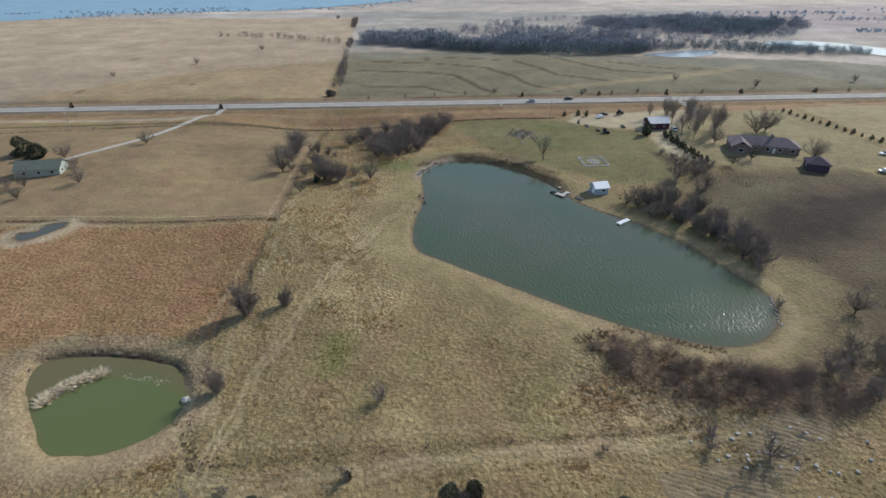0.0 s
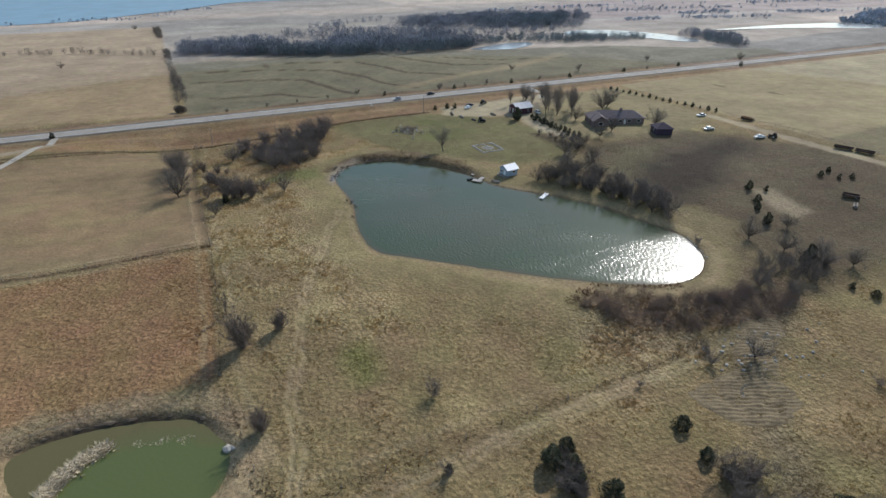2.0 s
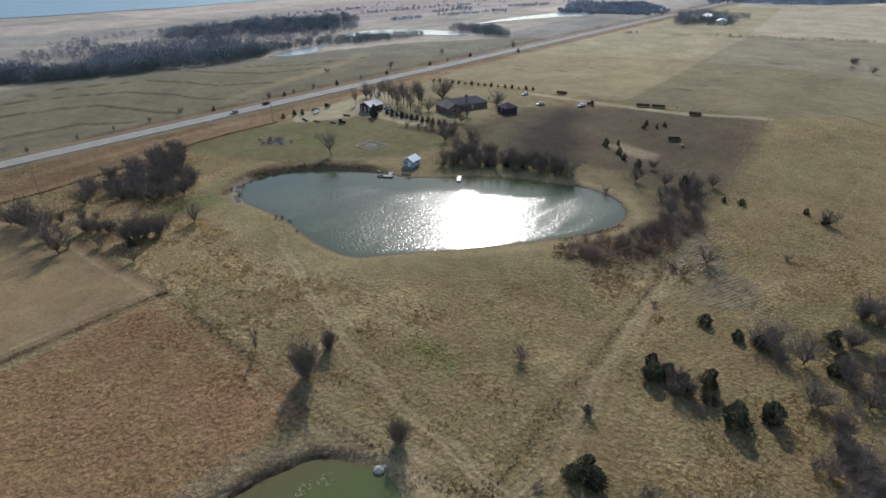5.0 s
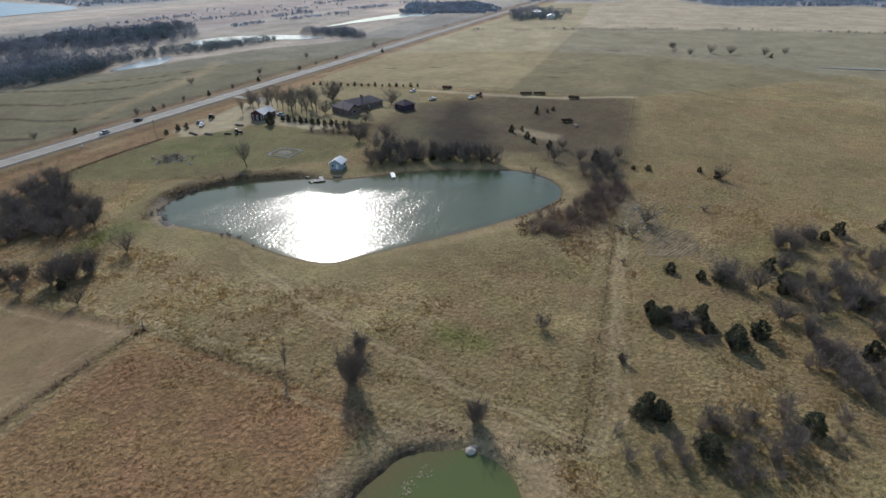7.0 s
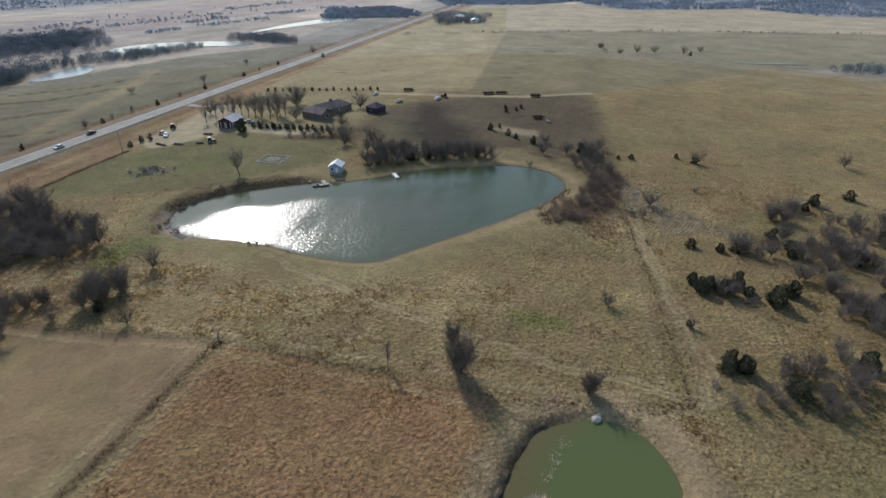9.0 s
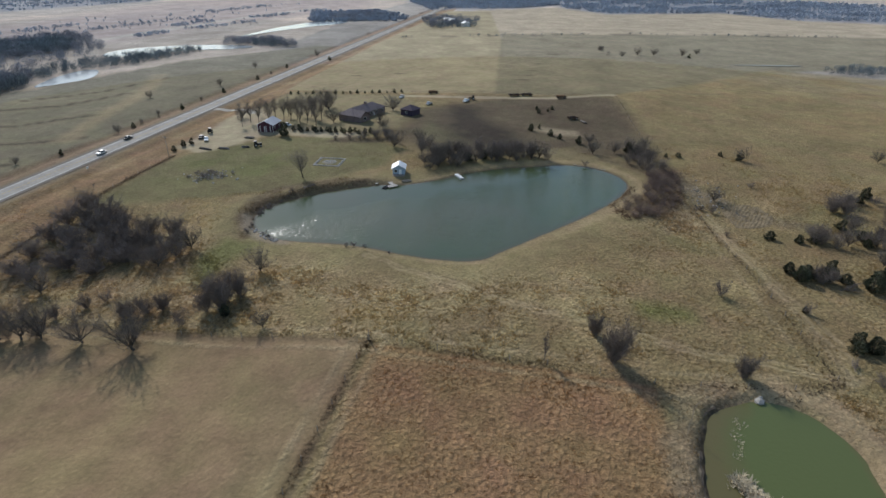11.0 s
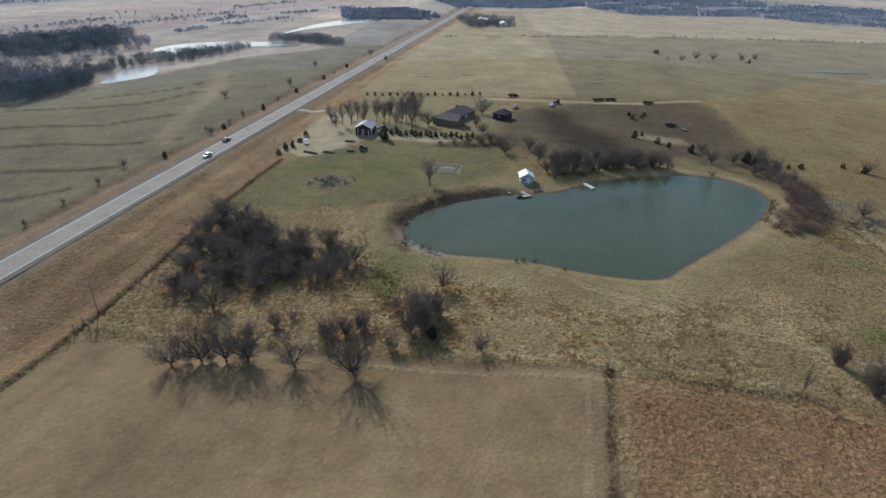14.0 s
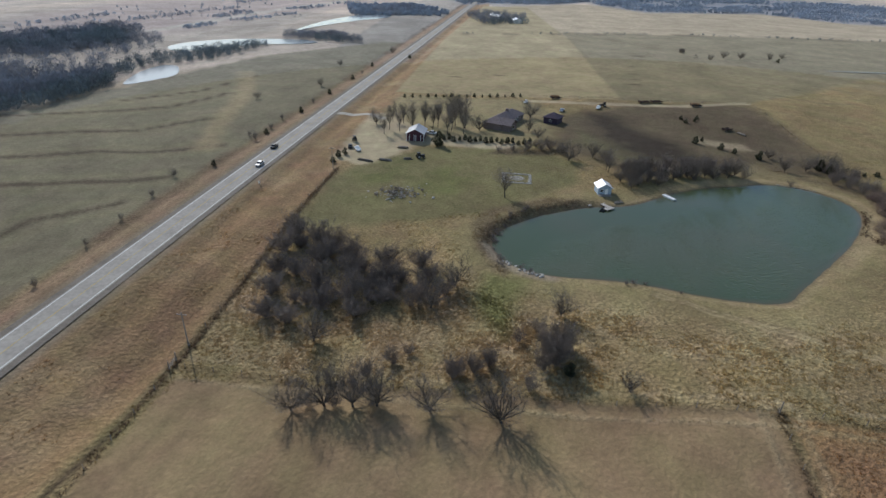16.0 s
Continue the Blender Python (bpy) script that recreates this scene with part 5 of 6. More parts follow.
door(house, 3.8, -4.6, 1.0, 2.1, M_TRIM, "x", -1)
part("chimney", boxed(2.2, 3.2, -0.6, 0.6, 4.6, 6.6), M_BRICK, house)

# plum-coloured outbuilding
out = thing("outbuilding", at(160.5, 184.0, -24, 0.1), "square dark plum outbuilding with hipped roof", "outbuilding")
part("wall", boxed(-3.6, 3.6, -3.6, 3.6, -0.4, 2.9), M_PURPLE, out)
part("roof", hip_roof(7.2, 7.2, 2.9, 5.0), M_PURPLE, out)
door(out, 0.0, -3.6, 2.4, 2.2, M_PURPLE, "x", -1)
window(out, -3.6, 0, 1.6, 1.0, 0.9, "y", -1)

# white house in the west
west = thing("west_house", at(-131, 203, 6, 0.0), "grey-green house with white trim beside a gravel drive", "house")
part("wall", gable_walls(15, 4.0, 2.8, 5.0), mat("grey_green_siding", (0.33, 0.36, 0.31), 0.8, vary=0.12), west)
for bm in gable_prism(15, 4.0, 2.8, 5.0, 0.5):
    part("roof", bm, mat("grey_green_shingles", (0.14, 0.155, 0.12), 0.9, vary=0.2), west, "grey-green shingle roof")
for x in (-4.5, 0.5, 5):
    window(west, x, -4.0, 1.5, 1.2, 1.1, "x", -1)
window(west, 7.5, -1.5, 1.5, 1.2, 1.2, "y", 1)
door(west, 7.5, 1.2, 1.1, 2.1, M_WOOD, "y", 1)

# distant farmstead roofs
for x, y, turn, l in [(690, 232, 30, 26), (640, 205, 10, 18)]:
    fb = thing("far_barn", at(x, y, turn), "white metal-roofed farm building far across the fields", "barn", "far farm buildings")
    part("wall", gable_walls(l, 5, 3.5, 5.5), M_TRIM, fb)
    for bm in gable_prism(l, 5, 3.5, 5.5, 0.4):
        part("roof", bm, M_METAL_ROOF, fb)


# low undercut bank of the green pond
def cut_bank():
    p = [q for q in SHORE2 if q[1] > 85.0]
    p = sorted(p, key=lambda q: (math.atan2(q[0] + 57, q[1] - 79)))
    c = np.array((-57.0, 79.0))
    fine = []
    for a, b in zip(p[:-1], p[1:]):
        fine += [a + (b - a) * k / 5 for k in range(5)]
    v, f = [], []
    for i, q in enumerate(fine):
        out = (q - c) / np.linalg.norm(q - c)
        n = float(vnoise(np.array([q[0]]), np.array([q[1]]), 1.7, 7)[0]) * 0.5 + float(vnoise(np.array([q[0]]), np.array([q[1]]), 0.7, 8)[0]) * 0.25
        e = min(1.0, i / 12, (len(fine) - 1 - i) / 12)
        for off, z in ((0.35 + n, LEVEL2 - 0.15), (0.55 + n, LEVEL2 + 0.20 * e), (0.45 + n * 0.9, LEVEL2 + 0.42 * e), (0.9 + n * 0.8, LEVEL2 + 0.52 * e)):
            x, y = q + out * off
            v.append((x, y, z))
        x, y = q + out * 2.6
        v.append((x, y, gz(x, y) + 0.03))
        if i:
            for k in range(4):
                f.append((5 * i - 5 + k, 5 * i + k, 5 * i + k + 1, 5 * i - 4 + k))
    me = bpy.data.meshes.new("pond_bank")
    me.from_pydata(v, [], f)
    me.materials.append(M_MUD)
    me.materials.append(M_STRAW_BANK)
    for k, poly in enumerate(me.polygons):
        poly.material_index = 1 if k % 4 == 3 else 0
    return tagged(new("pond_bank", me), "undercut dark earth bank with a grassy lip", "bank", kind="structure")


M_MUD = mat("dark_wet_earth", (0.085, 0.066, 0.048), 0.95, vary=0.35, scale=1.2, bump=0.5)
M_STRAW_BANK = mat("trampled_bank_grass", (0.25, 0.195, 0.125), 0.95, vary=0.3, scale=1.0, bump=0.5)
cut_bank()

# ---- docks and boats ----
def dock(x, y, turn, length, width, z, label, posts=3):
    d = thing("dock", pose(x, y, z, 0, 0, turn), label, "dock", "docks")
    n = int(length / 0.3)
    for k in range(n):
        part("plank", boxed(-length / 2 + k * 0.3 + 0.02, -length / 2 + k * 0.3 + 0.28, -width / 2, width / 2, 0.0, 0.06), M_DOCK, d)
    for s in (-1, 1):
        part("beam", boxed(-length / 2, length / 2, s * width * 0.4 - 0.05, s * width * 0.4 + 0.05, -0.16, -0.005), M_WOOD, d)
        for k in range(posts):
            px = -length / 2 + 0.2 + (length - 0.4) * k / max(1, posts - 1)
            part("post", rod(bmesh.new(), (px, s * (width / 2 + .07), -1.6), (px, s * (width / 2 + .07), 0.45), 0.07, 0.07), M_WOOD, d)


dock(60.8, 172.2, 35, 6.0, 1.5, 0.45, "weathered wooden dock reaching into the pond")
dock(57.6, 170.6, -50, 3.6, 2.0, 0.42, "square wooden end platform of the dock")
dock(60.8, 177.6, 25, 5.0, 1.0, 0.48, "narrow pale plank walkway on the shore")


def boat(x, y, turn, length, width, z, material, label):
    b = thing("boat", pose(x, y, z, 0, 0, turn), label, "boat", "boats")
    bm = bmesh.new()
    rings = []
    for k in range(7):
        t = k / 6
        w = width / 2 * (1 - max(0, (t - 0.55) / 0.45) ** 2 * 0.75)
        px = (t - 0.5) * length
        h = 0.45 + 0.15 * max(0, t - 0.6)
        rings.append([bm.verts.new(p) for p in ((px, -w, h), (px, -w * 0.8, 0), (px, w * 0.8, 0), (px, w, h), (px, w - 0.08, h), (px, w * 0.75, 0.1), (px, -w * 0.75, 0.1), (px, -w + 0.08, h))])
    for a, c in zip(rings[:-1], rings[1:]):
        for k in range(8):
            bm.faces.new((a[k], a[(k + 1) % 8], c[(k + 1) % 8], c[k]))
    bm.faces.new(rings[0])
    bm.faces.new(rings[-1][::-1])
    bmesh.ops.recalc_face_normals(bm, faces=bm.faces)
    part("hull", bm, material, b)
    for k in (-0.25, 0.1):
        part("bench", boxed(k * length - 0.15, k * length + 0.15, -width * 0.42, width * 0.42, 0.28, 0.34), material, b)
    return b


raft = thing("swim_raft", pose(71.7, 148.0, 0.0, 0, 0, 33), "long white floating raft near the far shore", "raft")
for k in range(17):
    part("plank", boxed(-2.6 + k * 0.31, -2.6 + k * 0.31 + 0.28, -0.75, 0.75, 0.42, 0.48), M_WHITE, raft)
for s in (-1, 1):
    part("float", boxed(-2.6, 2.65, s * 0.5 - 0.2, s * 0.5 + 0.2, -0.15, 0.41, 0.05), M_WHITE, raft)
boat(56.6, 172.6, -20, 4.0, 1.5, -0.1, M_DARK, "dark rowing boat tied to the dock")
boat(63.2, 166.6, 120, 3.6, 1.3, 0.3, M_WOOD, "old wooden boat pulled up on the bank")


# ---- vehicles and farm machinery ----
def wheel(parent, x, y, r, w, name="wheel"):
    bm = bmesh.new()
    bmesh.ops.create_cone(bm, cap_ends=True, segments=14, radius1=r, radius2=r, depth=w, matrix=Matrix.Translation((x, y, r)) @ Matrix.Rotation(radians(90), 4, 'X'))
    wh = part(name, bm, M_TYRE, parent)
    bm = bmesh.new()
    bmesh.ops.create_cone(bm, cap_ends=True, segments=10, radius1=r * 0.55, radius2=r * 0.5, depth=w + 0.04, matrix=Matrix.Translation((x, y, r)) @ Matrix.Rotation(radians(90), 4, 'X'))
    part("rim", bm, M_SILVER, wh)


def tapered(x0, x1, y, z0, z1, tx0, tx1, ty):
    bm = bmesh.new()
    lo = [bm.verts.new(p) for p in ((x0, -y, z0), (x1, -y, z0), (x1, y, z0), (x0, y, z0))]
    hi = [bm.verts.new(p) for p in ((tx0, -ty, z1), (tx1, -ty, z1), (tx1, ty, z1), (tx0, ty, z1))]
    bm.faces.new(lo[::-1])
    bm.faces.new(hi)
    for k in range(4):
        bm.faces.new((lo[k], lo[(k + 1) % 4], hi[(k + 1) % 4], hi[k]))
    return bm


def car(x, y, turn, paint_mat, label, z=None, group="cars", pickup=False):
    c = thing("pickup" if pickup else "car", pose(x, y, gz(x, y) if z is None else z, 0, 0, turn), label, "pickup" if pickup else "car", group)
    part("body", boxed(-2.35, 2.35, -0.9, 0.9, 0.35, 0.95, 0.08), paint_mat, c)
    if pickup:
        part("cab", tapered(-0.5, 1.3, 0.85, 0.95, 1.75, -0.3, 0.7, 0.7), paint_mat, c)
        part("bed_side", boxed(-2.3, -0.55, -0.88, -0.8, 0.95, 1.25), paint_mat, c)
        part("bed_side", boxed(-2.3, -0.55, 0.8, 0.88, 0.95, 1.25), paint_mat, c)
        part("windscreen", tapered(0.62, 1.22, 0.76, 1.0, 1.68, 0.45, 0.72, 0.66), M_GLASS, c)
    else:
        part("cab", tapered(-1.7, 1.1, 0.82, 0.95, 1.5, -1.1, 0.4, 0.65), M_GLASS, c)
        part("roof", boxed(-1.1, 0.4, -0.64, 0.64, 1.5, 1.54), paint_mat, c)
    for sx in (-1.45, 1.45):
        for sy in (-0.85, 0.85):
            wheel(c, sx, sy, 0.34, 0.22)
    for sy in (-0.6, 0.6):
        part("headlight", boxed(2.33, 2.38, sy - 0.2, sy + 0.2, 0.62, 0.8), M_WHITE, c)
    return c


RZ = 0.21
car(76, 302.5 - 0.021 * 76 - 1.8, 180, M_SILVER, "silver car on the highway", RZ, "highway traffic")
car(98, 302.5 - 0.021 * 98 + 1.8, 0, M_DARK, "dark car on the highway", RZ, "highway traffic")
car(105, 268.5, 30, M_WHITE, "white pickup parked in the farmyard", group="parked vehicles", pickup=True)
car(108, 272.5, 15, M_DARK, "dark car parked in the farmyard", group="parked vehicles")
car(131, 240.5, 80, M_WHITE, "white car parked behind the barn", group="parked vehicles")
car(192.5, 158, 160, M_WHITE, "white van-like pickup by the lot fence", group="parked vehicles", pickup=True)
car(200, 197, 170, M_WHITE, "white car parked by the fence row", group="parked vehicles")
car(184, 178, 160, M_SILVER, "silver pickup parked by the lot", group="parked vehicles", pickup=True)


def wagon(x, y, turn, length, label, load=True):
    w = thing("hay_wagon", at(x, y, turn), label, "wagon", "farm machinery")
    part("deck", boxed(-length / 2, length / 2, -1.2, 1.2, 0.55, 0.78), M_RUSTY, w)
    for s in (-1, 1):
        part("rail", boxed(-length / 2, length / 2, s * 1.2 - 0.05, s * 1.2 + 0.05, 0.78, 1.25), M_RUSTY, w)
    part("headboard", boxed(-length / 2 - 0.06, -length / 2, -1.2, 1.2, 0.55, 1.6), M_RUSTY, w)
    part("drawbar", boxed(length / 2, length / 2 + 1.6, -0.06, 0.06, 0.55, 0.68), M_RUSTY, w)
    for sx in (-0.32 * length, 0.32 * length):
        for sy in (-1.0, 1.0):
            wheel(w, sx, sy, 0.42, 0.24)
    if load:
        for k in range(int(length / 1.5)):
            bm = bmesh.new()
            bmesh.ops.create_cone(bm, cap_ends=True, segments=12, radius1=0.62, radius2=0.62, depth=1.2, matrix=Matrix.Translation((-length / 2 + 0.8 + k * 1.45, 0, 1.40)) @ Matrix.Rotation(radians(90), 4, 'Y'))
            part("bale", bm, M_RUST_GRASS, w)


wagon(212, 180, -75, 5.5, "long rusty hay wagon at the field edge")
wagon(208, 131, -70, 6.5, "long dark trailer beside the lot track", False)
wagon(210.5, 124, -68, 6.5, "long dark trailer beside the lot track", False)
wagon(205, 104, -80, 5.5, "rusty wagon beside the lot track")
wagon(163.5, 100, -60, 5.0, "rusty broken wagon in the cattle lot", False)


def tractor(x, y, turn, material, label):
    t = thing("tractor", at(x, y, turn), label, "tractor", "farm machinery")
    part("bonnet", boxed(0.1, 2.0, -0.4, 0.4, 0.8, 1.5, 0.08), material, t)
    part("chassis", boxed(-1.2, 1.9, -0.3, 0.3, 0.5, 0.85), M_DARK, t)
    part("cab", tapered(-1.3, 0.1, 0.65, 0.9, 2.4, -1.2, -0.1, 0.6), M_GLASS, t)
    part("cab_roof", boxed(-1.35, 0.05, -0.7, 0.7, 2.4, 2.5), material, t)
    for sy in (-0.85, 0.85):
        wheel(t, -0.7, sy, 0.8, 0.4, "rear_wheel")
        wheel(t, 1.5, sy * 0.85, 0.45, 0.28, "front_wheel")


tractor(197, 155, 100, M_RUSTY, "old rust-coloured tractor by the lot fence")
tractor(117, 273, 20, M_DARK, "dark tractor standing by the yard entrance")
tractor(98, 240.5, -60, M_DARK, "small dark tractor on the gravel yard edge")


def logs(x, y, turn, length, n, label):
    g = thing("log_pile", at(x, y, turn), label, "log pile", "log piles")
    r = random.Random(int(x * 7 + y))
    for k in range(n):
        o = r.uniform(-0.6, 0.6)
        lay = k % 3
        part("log", rod(bmesh.new(), (-length / 2 + o, lay * 0.45 - 0.45, 0.2 + (k // 3) * 0.36), (length / 2 + o, lay * 0.45 - 0.45 + r.uniform(-.1, .1), 0.2 + (k // 3) * 0.36), 0.22, 0.17, 8), M_WOOD if k % 2 else M_BARK, g)


logs(92, 262, 70, 6.0, 5, "row of grey logs edging the yard")
logs(93.5, 254, 80, 5.0, 4, "row of grey logs edging the yard")
logs(110, 250, 85, 4.0, 6, "dark stacked timber before the barn")
logs(158, 95, 30, 4.0, 6, "dark heap of timber in the cattle lot")
logs(96, 245, 100, 3.0, 5, "short logs stacked on the yard edge")


# ---- stones ----
def stone_mesh(seed):
    r = random.Random(seed)
    bm = bmesh.new()
    bmesh.ops.create_icosphere(bm, subdivisions=1, radius=0.5)
    for v in bm.verts:
        v.co *= r.uniform(0.75, 1.2)
        v.co.z *= 0.65
    me = bpy.data.meshes.new("stone")
    bm.to_mesh(me)
    bm.free()
    me.materials.append(M_STONE)
    return me


STONES = [stone_mesh(k) for k in range(4)]


def stones(name, x, y, label, places, category):
    root = thing(name, at(x, y), label, category)
    for k, (px, py, s) in enumerate(places):
        o = new("stone", STONES[k % 4])
        o.parent = root
        o.location = (px, py, gz(x + px, y + py) - root.location.z + 0.1 * s)
        o.rotation_euler = (0, 0, k * 1.7)
        o.scale = (s, s, s)
    return root


rnd = random.Random(12)
ring = []
for corner, run in (((-4.9, -5.2), (1, 0)), ((4.9, -5.2), (0, 1)), ((4.9, 5.2), (-1, 0)), ((-4.9, 5.2), (0, -1))):
    side = 9.8 if run[0] else 10.4
    for k in range(19):
        for row in (0.0, 0.55):
            q = side * (k + 0.5) / 19
            ring.append((corner[0] + run[0] * q - run[1] * row + rnd.uniform(-.12, .12), corner[1] + run[1] * q + run[0] * row + rnd.uniform(-.12, .12), rnd.uniform(0.45, 0.8)))
for k in range(34):
    t, q = rnd.uniform(0, 2 * math.pi), 1.9 * rnd.random() ** 0.5
    ring.append((0.4 + q * math.cos(t), q * 1.2 * math.sin(t), rnd.uniform(0.4, 0.9)))
garden = stones("stone_border", 79.3, 201.2, "square border of pale stones round a bed on the lawn", ring, "stone border")
bed = [(2.6 * math.cos(t), 3.0 * math.sin(t)) for t in np.linspace(0, 2 * math.pi, 40, endpoint=False)]
raw("gravel_bed", [(px, py, gz(79.3 + px, 201.2 + py) - garden.location.z + 0.06) for px, py in bed], [tuple(range(40))], M_GRAVEL_BED, garden)
stones("rubble_heap", 58.5, 242, "low heap of rubble stone and dead brush on the lawn", [(rnd.gauss(0, 3.4), rnd.gauss(0, 4.6), rnd.uniform(0.4, 1.1)) for _ in range(95)], "rubble")
stones("shore_rocks", 11, 200, "grey rocks along the pond's corner", [(rnd.gauss(0, 1.0) + 0.6 * k - 2, 0.9 * k - 6 + rnd.gauss(0, .5), rnd.uniform(0.4, 1.0)) for k in range(12) for _ in range(3)], "rocks")
stones("shore_rocks", 91, 97, "dark rocks along the dam face", [(1.6 - 0.35 * k + rnd.gauss(0, .25), 7 - 0.9 * k + rnd.gauss(0, .3), rnd.uniform(0.3, 0.7)) for k in range(14) for _ in range(2)], "rocks")
stones("white_boulder", -41, 79.3, "pale boulder at the edge of the green pond", [(0, 0, 2.0), (0.9, -0.5, 0.9), (-1.3, 0.6, 0.7)], "boulder")
stones("creek_stones", 68, 60, "pale stones strewn in the creek bed", [(rnd.gauss(0, 7), rnd.gauss(0, 5), rnd.uniform(0.3, 0.9)) for _ in range(50)], "stones")
for x, y, h in [(57, 243, 2.0), (61, 241, 1.8), (59, 245, 1.6), (55.5, 240, 1.6), (63, 243, 1.5), (59, 239, 1.4), (54, 243.5, 1.3), (60.5, 243, 1.9), (58, 236, 1.4), (61, 248, 1.3), (56, 249, 1.2), (62, 234, 1.1)]:
    plant("shrub%d" % (int(x) % 3), x, y, h, "dead brush on the rubble heap", "brush on the rubble", wide=2.0)
for x, y, h in [(9.5, 171, 1.6), (8.6, 173, 1.4), (10, 168, 1.2), (11, 197, 1.6), (13, 199.5, 1.6), (6.5, 160, 1.0)]:
    plant("shrub%d" % (int(x) % 3), x, y, h, "dead branches lying in the pond margin", "brush in the water", wide=1.5)


# ---- fences and poles ----
def fence(points, gap, label, height=1.25):
    f = thing("fence", pose(0, 0, 0), label, "fence", "field fences")
    p = np.array(points, float)
    spots = []
    for a, b in zip(p[:-1], p[1:]):
        n = max(1, int(np.linalg.norm(b - a) / gap))
        spots += [a + (b - a) * k / n for k in range(n)]
    spots.append(p[-1])
    if not hasattr(fence, "post"):
        bm = rod(bmesh.new(), (0, 0, -0.3), (0, 0, 1.25), 0.085, 0.07, 5)
        fence.post = bpy.data.meshes.new("post")
        bm.to_mesh(fence.post)
        bm.free()
        fence.post.materials.append(M_WOOD)
    tops = []
    for k, (x, y) in enumerate(spots):
        o = new("post", fence.post)
        o.parent = f
        z = gz(x, y)
        o.location = (x, y, z)
        o.rotation_euler = (0.05 * math.sin(k * 3.1), 0.05 * math.cos(k * 2.3), k)
        tops.append(Vector((x, y, z)))
    for h in (0.5, 0.85, 1.15):
        v, q = [], []
        for k, t in enumerate(tops):
            v += [(t.x, t.y, t.z + h), (t.x, t.y, t.z + h + 0.02)]
            if k:
                q.append((2 * k - 2, 2 * k, 2 * k + 1, 2 * k - 1))
        raw("wire", v, q, M_RUSTY, f)


fence([(-36.5, 154.5), (-80, 158), (-122, 160.8), (-160, 163)], 6, "sagging wire fence between mown and rough field")
fence([(-36.5, 154.5), (-36.8, 196), (-36.5, 224), (-33, 269)], 6, "wire fence along the hay field edge")
fence([(-190, 260), (-33, 272), (30, 271.5), (80, 270.5), (92, 276)], 7, "wire fence below the highway verge")
fence([(-36.5, 154.5), (-38, 118), (-40, 98), (-37.5, 72), (-33, 62.5), (20, 64.5), (100, 68.7), (212, 73)], 7, "old wire fence crossing the pasture")
fence([(212, 73), (214, 141), (213, 200), (200, 268)], 8, "wire fence along the field edge")


def pole(x, y, h, label, arm=True):
    p = thing("utility_pole", at(x, y), label, "utility pole", "utility poles")
    part("shaft", rod(bmesh.new(), (0, 0, -0.3), (0, 0, h), 0.15, 0.10, 8), M_WOOD, p)
    if arm:
        part("crossarm", boxed(-0.06, 0.06, -1.1, 1.1, h - 0.7, h - 0.56), M_WOOD, p)
        for s in (-1, 0.0, 1):
            part("insulator", rod(bmesh.new(), (0, s, h - 0.56), (0, s, h - 0.4), 0.05, 0.04), M_WHITE, p)


pole(-26, 272.2, 9, "grey wooden utility pole by the verge fence")
pole(80, 271.5, 9, "grey wooden utility pole by the verge fence")
pole(-150, 262, 9, "grey wooden utility pole by the verge fence")
pole(-36.5, 154.2, 2.6, "pale wooden corner post of the field fence", False)
pole(-34, 272, 2.2, "pale wooden gate post at the verge", False)
pole(-31, 272.2, 2.2, "pale wooden gate post at the verge", False)
gate = thing("field_gate", at(-32.5, 272.1, 3), "grey tubular gate at the corner of the hay field", "gate")
for z in (0.3, 0.6, 0.9, 1.2):
    part("bar", boxed(-1.4, 1.4, -0.025, 0.025, z - 0.025, z + 0.025), M_WOOD, gate)
for x in (-1.4, 1.4):
    part("stile", boxed(x - 0.03, x + 0.03, -0.03, 0.03, 0.2, 1.3), M_WOOD, gate)
marker = thing("road_marker", at(58, 291.5), "small white marker board on the road verge", "marker")
part("board", boxed(-0.5, 0.5, -0.05, 0.05, 0.6, 1.3), M_WHITE, marker)
part("stake", boxed(-0.05, 0.05, -0.04, 0.04, -0.3, 0.6), M_WOOD, marker)


